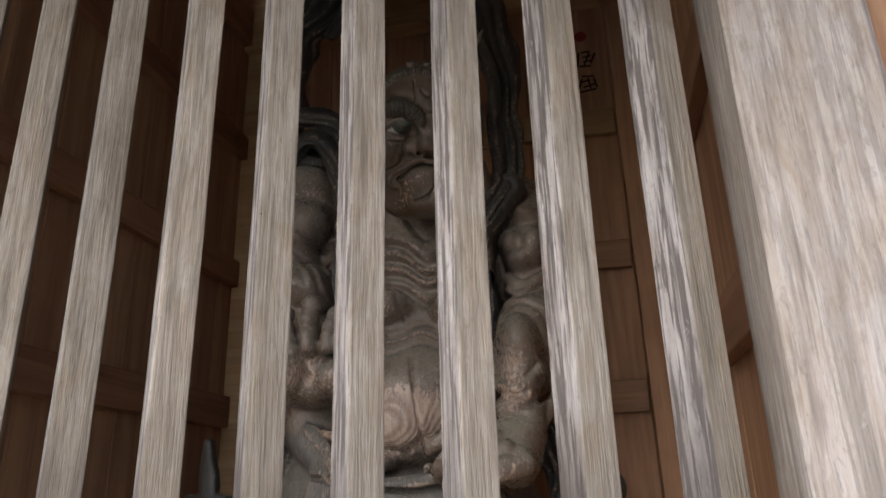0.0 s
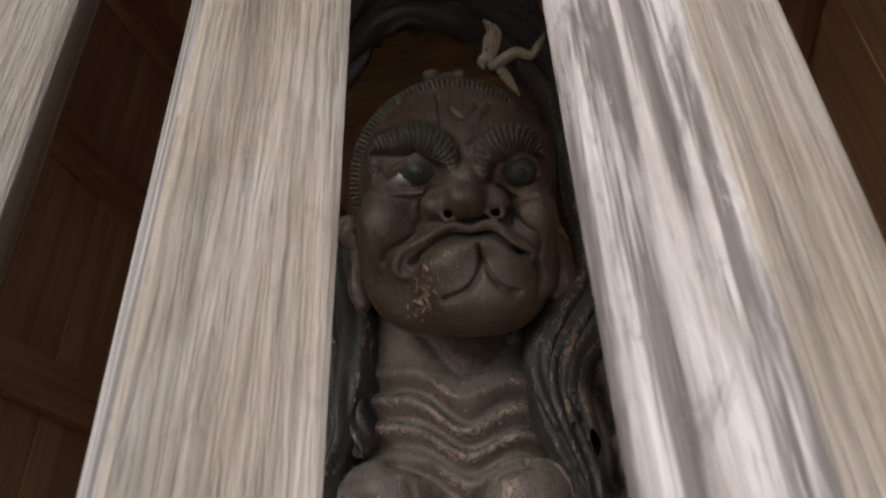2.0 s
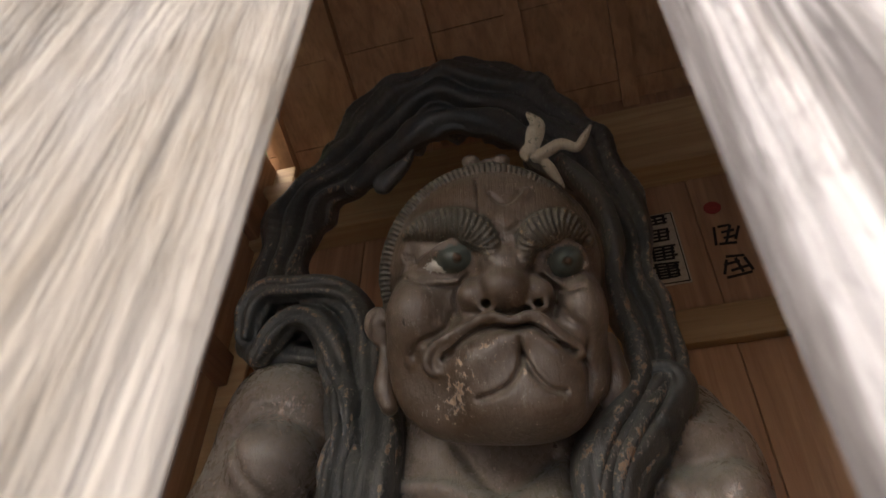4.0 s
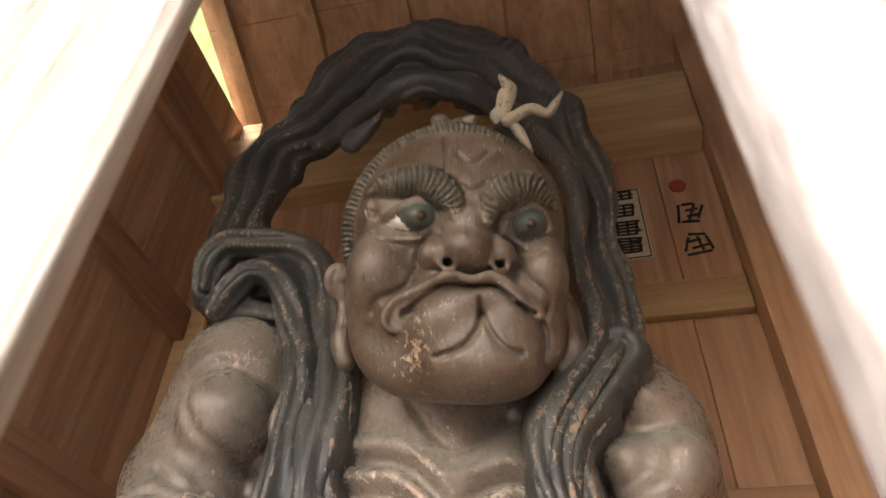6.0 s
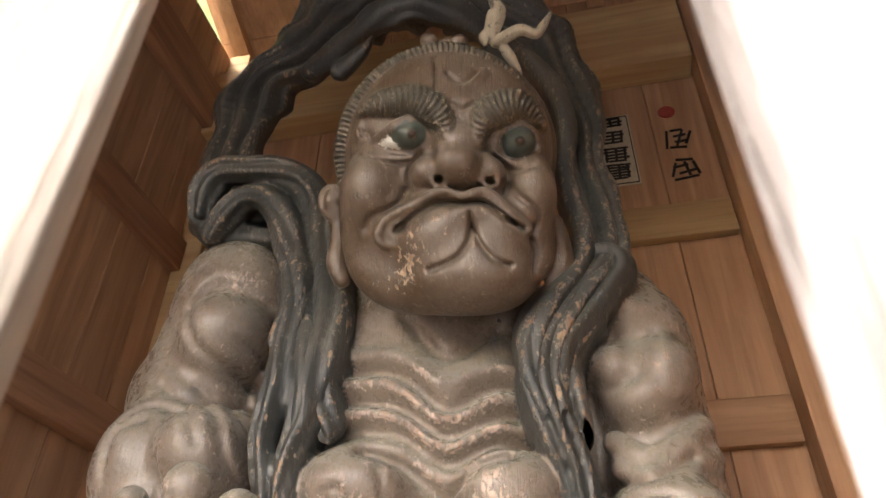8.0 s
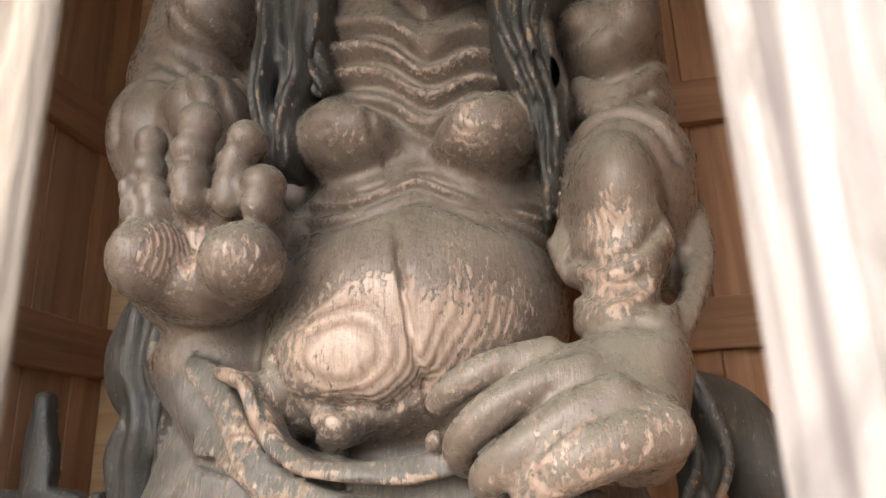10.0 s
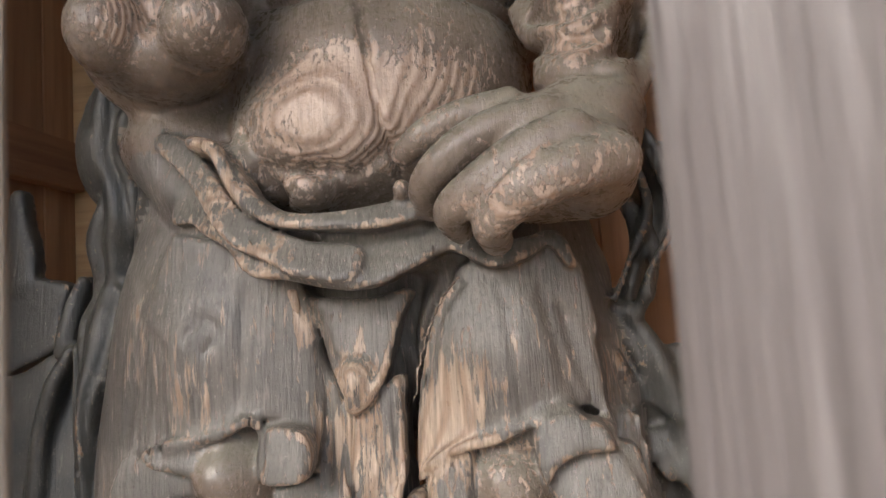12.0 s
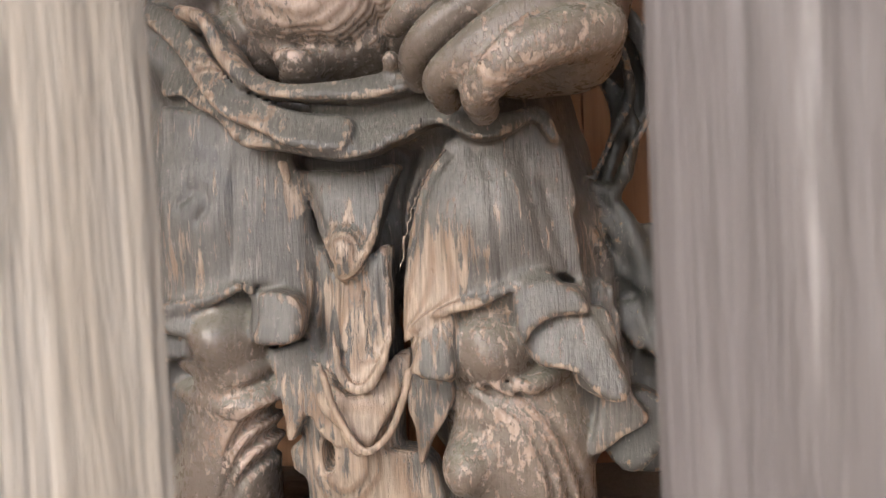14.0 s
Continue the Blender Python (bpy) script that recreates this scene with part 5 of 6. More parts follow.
head.tube([(0.053, 0.028, -0.005, 0.0043), (0.064, 0.029, -0.015, 0.0052), (0.077, 0.034, -0.010, 0.0043), (0.076, 0.039, 0.002, 0.0043)], 0.006, SKIN)
head.ball((-0.015, 0.026, -0.001), (0.008, 0.030, 0.007), 0, HOLE, cut=True)
head.ball((0.066, 0.029, -0.004), (0.008, 0.030, 0.007), 0, HOLE, cut=True)
head.crease([(-0.043, 0.043), (-0.060, 0.025), (-0.065, 0.002), (-0.057, -0.021)], 0.0044, 0.0070, -0.2, 0.3)
head.crease([(0.075, 0.038), (0.093, 0.023), (0.099, 0.000), (0.090, -0.025)], 0.0044, 0.0070, -0.2, 0.3)
head.crease([(-0.069, -0.018), (-0.077, -0.037), (-0.096, -0.049), (-0.122, -0.059), (-0.133, -0.078)], 0.0062, 0.0080, -0.2, 0.3)
head.crease([(0.099, -0.011), (0.114, -0.030), (0.136, -0.049), (0.142, -0.069), (0.132, -0.096)], 0.0053, 0.0060, -0.2, 0.3)
head.tube([(-0.122, 0.053, -0.049, 0.0044), (-0.134, 0.051, -0.069, 0.0053), (-0.137, 0.051, -0.090, 0.0044)], 0.012, SKIN)
# down-turned mouth: thin upper lip, swollen lower lip in two lobes, wide chin
head.tube([(-0.083, 0.022, -0.103, 0.0043), (-0.099, 0.021, -0.105, 0.0051), (-0.111, 0.025, -0.094, 0.0069), (-0.108, 0.028, -0.077, 0.0069), (-0.095, 0.029, -0.061, 0.0069), (-0.072, 0.026, -0.049, 0.0077), (-0.046, 0.025, -0.036, 0.0077), (-0.026, 0.019, -0.025, 0.0077), (-0.003, 0.015, -0.020, 0.0068), (0.022, 0.008, -0.027, 0.0059), (0.047, 0.015, -0.020, 0.0068), (0.067, 0.019, -0.026, 0.0077), (0.085, 0.021, -0.043, 0.0077), (0.106, 0.019, -0.059, 0.0077), (0.121, 0.020, -0.074, 0.0077), (0.124, 0.020, -0.092, 0.0068)], 0.006, SKIN)
head.tube([(-0.041, 0.030, -0.040, 0.0052), (-0.013, 0.023, -0.031, 0.0051), (0.022, 0.018, -0.033, 0.0051), (0.053, 0.023, -0.032, 0.0051), (0.075, 0.026, -0.045, 0.0051)], 0.004, SKIN)
head.ball((-0.010, 0.039, -0.078), (0.064, 0.058, 0.040), 0.015, SKIN, turn=28)
head.ball((0.078, 0.041, -0.078), (0.056, 0.056, 0.037), 0.015, SKIN, turn=-34)
head.ball((-0.022, 0.033, -0.095), (0.054, 0.050, 0.040), 0.02, SKIN, turn=30)
head.ball((0.085, 0.037, -0.095), (0.045, 0.048, 0.036), 0.02, SKIN, turn=-34)
head.ball((0.033, 0.033, -0.054), (0.043, 0.042, 0.022), 0.02)
head.ball((0.038, 0.014, -0.148), (0.089, 0.060, 0.049), 0.04)
head.ball((0.036, 0.019, -0.111), (0.022, 0.040, 0.029), 0.03)
head.crease([(-0.083, -0.083), (-0.066, -0.067), (-0.042, -0.050), (-0.014, -0.038), (0.023, -0.039), (0.054, -0.038), (0.077, -0.052), (0.099, -0.069), (0.115, -0.078)], 0.0044, 0.0120, -0.2, 0.2)
head.ball((-0.077, 0.017, -0.077), (0.014, 0.022, 0.007), 0, SKIN, turn=32, cut=True)
head.ball((0.098, 0.014, -0.068), (0.013, 0.020, 0.005), 0, SKIN, turn=-34, cut=True)
head.crease([(0.033, -0.054), (0.035, -0.073), (0.031, -0.094), (0.015, -0.117), (-0.007, -0.130), (-0.030, -0.138)], 0.0044, 0.0090, -0.2, 0.3)
head.crease([(0.037, -0.078), (0.050, -0.104), (0.071, -0.125), (0.095, -0.132)], 0.0044, 0.0080, -0.2, 0.3)
head.crease([(0.127, -0.094), (0.138, -0.112), (0.133, -0.150)], 0.0062, 0.0080, -0.2, 0.3)
# long ears
head.tube([(-0.196, 0.165, -0.049, 0.0078), (-0.210, 0.167, -0.062, 0.0078), (-0.225, 0.179, -0.043, 0.0088), (-0.223, 0.186, -0.021, 0.0089), (-0.207, 0.182, -0.012, 0.0089), (-0.194, 0.170, -0.027, 0.0078)], 0.006, SKIN)
head.ball((-0.208, 0.178, -0.039), (0.015, 0.020, 0.024), 0.008)
head.tube([(-0.195, 0.169, -0.068, 0.0117), (-0.194, 0.152, -0.106, 0.0144), (-0.195, 0.134, -0.140, 0.0189), (-0.185, 0.118, -0.168, 0.0158)], 0.012, SKIN)
head.tube([(0.186, 0.156, -0.077, 0.0154), (0.191, 0.133, -0.118, 0.0208), (0.190, 0.111, -0.150, 0.0232), (0.175, 0.098, -0.173, 0.0147)], 0.012, SKIN)
# cord of hair round the forehead, with beads over it
head.ribbon([(-0.186, 0.184, -0.002, 0.0128), (-0.190, 0.182, 0.044, 0.0147), (-0.181, 0.178, 0.090, 0.0157), (-0.161, 0.175, 0.135, 0.0157), (-0.128, 0.174, 0.176, 0.0156), (-0.087, 0.173, 0.204, 0.0156), (-0.043, 0.173, 0.221, 0.0156), (0.000, 0.172, 0.225, 0.0156), (0.044, 0.173, 0.217, 0.0156), (0.087, 0.174, 0.196, 0.0156), (0.122, 0.179, 0.168, 0.0147), (0.148, 0.187, 0.136, 0.0138), (0.165, 0.197, 0.103, 0.0129), (0.178, 0.203, 0.058, 0.0110)], HAIR, 0.05, bulge=0.020, ribs=0.0034, rib_len=0.0090, slant=0.3, k=0.004)
head.ball((-0.032, 0.193, 0.248), (0.016, 0.020, 0.012), 0.005)
head.ball((0.000, 0.191, 0.240), (0.016, 0.020, 0.012), 0.005)
head.ball((0.022, 0.192, 0.246), (0.016, 0.020, 0.012), 0.005)
# paper bow tied beside the crown
head.ribbon([(0.098, 0.333, 0.270, 0.0066), (0.088, 0.331, 0.289, 0.0131), (0.095, 0.337, 0.322, 0.0188), (0.100, 0.344, 0.343, 0.0152), (0.083, 0.354, 0.368, 0.0038)], BOW, 0.010, bulge=0.006, folds=1.0, depth=0.004, k=0.003)
head.ribbon([(0.092, 0.326, 0.271, 0.0075), (0.115, 0.323, 0.283, 0.0121), (0.145, 0.327, 0.297, 0.0112), (0.174, 0.327, 0.288, 0.0093), (0.190, 0.333, 0.307, 0.0085), (0.205, 0.343, 0.332, 0.0038)], BOW, 0.010, bulge=0.006, folds=1.0, depth=0.004, k=0.003)
head.ribbon([(0.106, 0.329, 0.269, 0.0084), (0.119, 0.326, 0.251, 0.0112), (0.132, 0.323, 0.230, 0.0084), (0.145, 0.322, 0.210, 0.0028)], BOW, 0.010, bulge=0.005, folds=1.0, depth=0.003, k=0.003)
head.ribbon([(0.075, 0.333, 0.271, 0.0056), (0.071, 0.333, 0.285, 0.0094), (0.082, 0.335, 0.299, 0.0075)], BOW, 0.010, bulge=0.006, k=0.003)
head.ball((0.097, 0.330, 0.272), (0.010, 0.012, 0.010), 0.004, BOW)

scarf = Solid((-0.72, -0.10, -0.48), (0.46, 1.36, 0.82), 0.0058, UPPER)
# the loop over the head, down the far side to the chest
scarf.ribbon([(-0.528, 0.561, -0.026, 0.0567), (-0.538, 0.634, 0.041, 0.0674), (-0.541, 0.723, 0.128, 0.0709), (-0.533, 0.824, 0.219, 0.0780), (-0.491, 0.897, 0.301, 0.0779), (-0.428, 0.953, 0.370, 0.0738), (-0.365, 1.017, 0.449, 0.0927), (-0.292, 1.085, 0.535, 0.1060), (-0.191, 1.108, 0.593, 0.1141), (-0.068, 1.082, 0.599, 0.1127), (0.050, 1.019, 0.561, 0.1127), (0.134, 0.920, 0.486, 0.1073), (0.200, 0.804, 0.386, 0.0980), (0.259, 0.704, 0.302, 0.0842), (0.287, 0.601, 0.204, 0.0687), (0.298, 0.506, 0.112, 0.0547), (0.286, 0.420, 0.023, 0.0529), (0.285, 0.314, -0.054, 0.0567), (0.283, 0.222, -0.116, 0.0569), (0.260, 0.145, -0.166, 0.0553), (0.218, 0.093, -0.209, 0.0565), (0.177, 0.044, -0.248, 0.0558), (0.157, 0.001, -0.288, 0.0503), (0.162, -0.036, -0.330, 0.0436), (0.175, -0.064, -0.375, 0.0361)], SCARF, 0.07, bulge=0.050, folds=3.0, depth=0.034, drift=0.55, wave=0.19, k=0.004)
scarf.ribbon([(-0.366, 0.815, 0.306, 0.0247), (-0.303, 0.873, 0.377, 0.0310), (-0.239, 0.931, 0.449, 0.0354), (-0.164, 0.951, 0.495, 0.0381), (-0.063, 0.928, 0.498, 0.0376), (0.031, 0.880, 0.470, 0.0378), (0.093, 0.801, 0.412, 0.0363), (0.150, 0.704, 0.331, 0.0333), (0.206, 0.615, 0.260, 0.0288)], SCARF, 0.05, bulge=0.020, folds=1.0, depth=0.012, drift=0.4, wave=0.2, k=0.004)
scarf.ribbon([(-0.423, 1.012, 0.473, 0.0330), (-0.384, 1.118, 0.593, 0.0451), (-0.300, 1.144, 0.649, 0.0457), (-0.193, 1.139, 0.676, 0.0491), (-0.079, 1.127, 0.696, 0.0418), (0.026, 1.081, 0.674, 0.0444), (0.107, 1.009, 0.614, 0.0396), (0.182, 0.925, 0.538, 0.0411), (0.235, 0.840, 0.454, 0.0333)], SCARF, 0.07, bulge=0.030, folds=1.0, depth=0.012, drift=0.5, wave=0.25, k=0.004)
scarf.ribbon([(0.175, 0.631, 0.316, 0.0161), (0.210, 0.543, 0.255, 0.0229), (0.241, 0.459, 0.181, 0.0241), (0.247, 0.391, 0.103, 0.0207), (0.232, 0.335, 0.033, 0.0177), (0.233, 0.267, -0.031, 0.0189), (0.242, 0.189, -0.089, 0.0178), (0.228, 0.122, -0.140, 0.0168), (0.182, 0.068, -0.187, 0.0178), (0.133, 0.032, -0.228, 0.0173), (0.117, -0.014, -0.271, 0.0165), (0.126, -0.055, -0.316, 0.0159), (0.145, -0.084, -0.360, 0.0139)], SCARF, 0.06, bulge=0.026, folds=1.0, depth=0.010, drift=0.5, wave=0.12, k=0.004)
# the turned folds and the strands that hang over the raised shoulder
scarf.ribbon([(-0.546, 0.469, -0.061, 0.0292), (-0.546, 0.503, -0.006, 0.0372), (-0.512, 0.512, 0.031, 0.0350), (-0.444, 0.486, 0.037, 0.0319), (-0.374, 0.462, 0.030, 0.0314), (-0.317, 0.426, 0.005, 0.0330), (-0.278, 0.373, -0.046, 0.0341), (-0.253, 0.300, -0.108, 0.0345), (-0.233, 0.230, -0.169, 0.0368), (-0.205, 0.163, -0.223, 0.0349), (-0.204, 0.111, -0.269, 0.0315), (-0.214, 0.067, -0.307, 0.0285), (-0.211, 0.034, -0.346, 0.0276), (-0.189, 0.003, -0.390, 0.0252)], SCARF, 0.08, bulge=0.034, folds=2.0, depth=0.018, drift=0.5, wave=0.10, k=0.004)
scarf.ribbon([(-0.495, 0.393, -0.104, 0.0231), (-0.466, 0.396, -0.060, 0.0300), (-0.428, 0.400, -0.028, 0.0278), (-0.381, 0.373, -0.030, 0.0296), (-0.337, 0.318, -0.066, 0.0306), (-0.306, 0.259, -0.126, 0.0293), (-0.274, 0.192, -0.179, 0.0278), (-0.274, 0.148, -0.230, 0.0287), (-0.282, 0.102, -0.271, 0.0257), (-0.267, 0.064, -0.311, 0.0249), (-0.276, 0.036, -0.347, 0.0225), (-0.297, 0.020, -0.388, 0.0188)], SCARF, 0.08, bulge=0.034, folds=2.0, depth=0.016, drift=0.5, wave=0.12, k=0.004)
scarf.ribbon([(-0.286, 0.163, -0.233, 0.0213), (-0.249, 0.105, -0.258, 0.0239), (-0.233, 0.052, -0.299, 0.0229), (-0.230, 0.016, -0.340, 0.0221), (-0.237, -0.008, -0.386, 0.0199)], SCARF, 0.06, bulge=0.026, folds=1.0, depth=0.012, drift=0.5, wave=0.12, k=0.004)
scarf.ribbon([(-0.551, 0.476, -0.086, 0.0317), (-0.491, 0.425, -0.112, 0.0306), (-0.435, 0.416, -0.106, 0.0258), (-0.371, 0.396, -0.110, 0.0185), (-0.306, 0.365, -0.111, 0.0090)], SCARF, 0.06, bulge=0.020, folds=1.0, depth=0.012, drift=0.5, wave=0.12, k=0.004)
scarf.ball((-0.449, 0.505, -0.069), (0.075, 0.050, 0.050), 0.01, SCARF)
# a torn tongue of cloth inside the loop
scarf.ribbon([(-0.291, 0.839, 0.309, 0.0242), (-0.259, 0.847, 0.344, 0.0197), (-0.226, 0.849, 0.372, 0.0137), (-0.205, 0.858, 0.404, 0.0046)], SCARF, 0.03, bulge=0.012, folds=1.0, depth=0.006, drift=0.5, wave=0.2, k=0.003)

# spots where the paint is rubbed down to bare wood: x, y, z, reach, strength
WORN = (
    (-0.609, 2.000, 1.671, 0.100, 0.640),
    (-0.530, 2.000, 1.660, 0.085, 0.520),
    (-0.468, 2.000, 1.672, 0.080, 0.500),
    (-0.394, 2.020, 1.716, 0.060, 0.320),
    (-0.343, 2.050, 1.717, 0.050, 0.290),
    (-0.407, 2.030, 1.988, 0.045, 0.500),
    (-0.604, 2.030, 2.019, 0.035, 0.320),
    (-0.640, 2.030, 1.975, 0.030, 0.290),
    (-0.812, 1.950, 1.823, 0.050, 0.580),
    (-0.831, 1.880, 1.776, 0.050, 0.400),
    (-0.706, 1.880, 1.768, 0.040, 0.320),
    (-0.804, 1.920, 1.940, 0.030, 0.250),
    (-0.216, 1.990, 1.811, 0.040, 0.650),
    (-0.217, 2.000, 1.710, 0.045, 0.580),
    (-0.089, 2.100, 1.955, 0.030, 0.430),
    (-0.158, 2.120, 2.201, 0.030, 0.360),
    (-0.417, 2.000, 1.822, 0.030, 0.360),
    (-0.524, 1.931, 2.319, 0.036, 0.520),
    (-0.495, 1.920, 2.364, 0.024, 0.400),
    (-0.447, 1.903, 2.380, 0.022, 0.350),
    (-0.907, 2.100, 2.451, 0.050, 0.400),
    (-0.276, 1.820, 1.493, 0.060, 0.250),
    (-0.322, 1.830, 1.479, 0.050, 0.250),
    (-0.200, 1.820, 1.520, 0.040, 0.250),
    (-0.375, 1.880, 1.569, 0.050, 0.220),
    (-0.755, 2.000, 1.630, 0.030, 0.500),
    (-0.704, 1.980, 1.553, 0.030, 0.430),
    (-0.754, 1.990, 1.535, 0.040, 0.430),
    (-0.653, 1.970, 1.459, 0.040, 0.360),
    (-0.403, 1.970, 1.260, 0.050, 0.680),
    (-0.438, 1.980, 1.208, 0.040, 0.580),
    (-0.792, 1.980, 1.277, 0.050, 0.360),
    (-0.906, 2.050, 1.318, 0.060, 0.360),
    (-0.557, 2.000, 1.287, 0.040, 0.580),
    (-0.627, 2.020, 1.362, 0.040, 0.430),
    (-0.513, 1.990, 1.113, 0.050, 0.720),
    (-0.537, 2.000, 1.021, 0.060, 0.720),
    (-0.568, 2.020, 1.193, 0.050, 0.650),
    (-0.441, 1.980, 1.193, 0.050, 0.580),
    (-0.347, 1.990, 1.013, 0.100, 0.430),
    (-0.738, 2.020, 1.017, 0.100, 0.430),
    (-0.339, 1.970, 1.160, 0.040, 0.360),
    (-0.549, 2.020, 0.904, 0.090, 0.720),
    (-0.169, 2.100, 1.273, 0.040, 0.360),
)


def carved_wood(name, paint_a, paint_b, bare_a, bare_b, bias=0.0, dust=0.25, rough=0.5, stretch=0.5, streaks=0.4):
    """Old paint, dusty and flaking, over grained wood; attribute "worn" says where it is rubbed."""
    n = Nodes(name, rough)
    v = n.coords(shift=False)
    tall = n.coords((1, 1, 0.07), shift=False)
    blotch = n.noise(v, 7, 5, 0.6, 0.4)
    fine = n.noise(v, 60, 5, 0.7, 0.3)
    flakes = n.noise(n.coords((1, 1, stretch), shift=False), 110, 6, 0.68, 0.25)
    paint = n.mix(n.step(blotch, 0.35, 0.68), paint_a, paint_b)
    paint = n.mix(n.math("MULTIPLY", n.step(fine, 0.45, 0.75), 0.4), paint, tuple(c * 0.6 for c in paint_a))
    geo = n.node("ShaderNodeNewGeometry")
    sep = n.node("ShaderNodeSeparateXYZ")
    n.link(geo.outputs["Normal"], sep.inputs[0])
    settled = n.math("MULTIPLY", n.step(n.math("ADD", sep.outputs[2], n.math("MULTIPLY", blotch, 0.5)), 0.25, 1.0), dust)
    paint = n.mix(settled, paint, (0.295, 0.305, 0.245))
    rings = n.wave(n.coords((0.25, 1.0, 0.12), shift=False), 34, 2.2, 3, 2.5, "Y")
    grain = n.noise(tall, 120, 4, 0.6)
    bare = n.mix(n.math("MULTIPLY", n.step(rings, 0.35, 0.95), 0.75), bare_a, bare_b)
    bare = n.mix(n.math("MULTIPLY", n.step(grain, 0.5, 0.75), 0.5), bare, tuple(c * 0.5 for c in bare_b))
    worn = n.math("ADD", n.attr("worn"), bias)
    amount = n.math("ADD", n.math("MULTIPLY", worn, 0.55), n.math("MULTIPLY", n.math("SUBTRACT", flakes, 0.5), 1.4))
    amount = n.math("ADD", amount, n.math("MULTIPLY", n.math("SUBTRACT", blotch, 0.5), 0.35))
    mask = n.step(amount, 0.13, 0.17)
    pale = n.step(n.math("ABSOLUTE", n.math("SUBTRACT", amount, 0.125)), 0.022, 0.008)
    c = n.mix(n.math("MULTIPLY", pale, 0.55), paint, (0.42, 0.40, 0.37))
    c = n.mix(mask, c, bare)
    # grain telegraphing through the paint, chips, fine drying cracks and specks
    fibre = n.noise(n.coords((1, 0.6, 0.035), shift=False), 190, 4, 0.65, 0.2)
    splits = n.step(n.noise(n.coords((1, 1, 0.03), shift=False), 42, 3, 0.5, 0.5), 0.735, 0.755)
    specks = n.step(n.noise(v, 260, 2, 0.5), 0.70, 0.76)
    c = n.mix(n.math("MULTIPLY", n.step(fibre, 0.42, 0.72), streaks * 0.8), c, tuple(k * 0.45 for k in paint_a))
    scuffs = n.step(n.noise(n.coords((1, 0.7, 0.10 + 0.5 * stretch), shift=False), 75, 5, 0.7, 0.3), 0.60, 0.66)
    c = n.mix(n.math("MULTIPLY", scuffs, 0.06 + 0.35 * streaks), c, (0.40, 0.36, 0.32))
    c = n.mix(n.math("MULTIPLY", splits, 0.8), c, (0.03, 0.022, 0.016))
    c = n.mix(n.math("MULTIPLY", specks, 0.35), c, (0.45, 0.43, 0.38))
    h = n.math("SUBTRACT", n.math("MULTIPLY", fine, 0.5), n.math("MULTIPLY", mask, 0.6))
    h = n.math("ADD", h, n.math("MULTIPLY", fibre, 0.2 + 0.7 * streaks))
    h = n.math("SUBTRACT", h, splits)
    nb = n.bump(n.math("ADD", h, n.math("MULTIPLY", n.math("MULTIPLY", rings, mask), 0.4)), 0.75, 0.0045)
    shine = n.math("ADD", n.math("MULTIPLY", fine, 0.35), rough - 0.2)
    n.bsdf.inputs["Specular IOR Level"].default_value = 0.6
    return n.finish(c, nb, shine)


def plain_paint(name, colour, rough=0.4):
    n = Nodes(name, rough)
    a = n.noise(n.coords(shift=False), 40, 4, 0.65)
    c = n.mix(n.step(a, 0.4, 0.7), colour, tuple(v * 0.55 for v in colour))
    return n.finish(c, n.bump(a, 0.3, 0.002))


STATUE_MATERIALS = [
    carved_wood("flesh_paint", (0.180, 0.142, 0.112), (0.275, 0.230, 0.186), (0.54, 0.425, 0.34), (0.34, 0.24, 0.175), -0.12, 0.55, 0.31, 0.5, 0.16),
    carved_wood("scarf_paint", (0.044, 0.048, 0.046), (0.084, 0.080, 0.070), (0.36, 0.25, 0.16), (0.26, 0.16, 0.1), -0.24, 0.16, 0.42),
    carved_wood("hair_paint", (0.060, 0.055, 0.038), (0.10, 0.08, 0.055), (0.30, 0.22, 0.13), (0.22, 0.15, 0.09), -0.05, 0.2, 0.5),
    plain_paint("eye_white_paint", (0.62, 0.60, 0.54), 0.3),
    plain_paint("iris_paint", (0.080, 0.092, 0.078), 0.3),
    carved_wood("skirt_paint", (0.125, 0.117, 0.106), (0.225, 0.205, 0.182), (0.52, 0.41, 0.31), (0.32, 0.22, 0.15), -0.08, 0.30, 0.36, 0.12, 0.7),
    carved_wood("bow_paint", (0.36, 0.31, 0.23), (0.44, 0.39, 0.30), (0.20, 0.19, 0.13), (0.12, 0.12, 0.09), 0.05, 0.1, 0.6),
    plain_paint("nostril_paint", (0.09, 0.065, 0.03), 0.7),
    carved_wood("face_paint", (0.088, 0.058, 0.034), (0.195, 0.155, 0.122), (0.50, 0.37, 0.25), (0.38, 0.26, 0.17), -0.19, 0.3, 0.38),
    plain_paint("pupil_paint", (0.085, 0.055, 0.035), 0.35),
]


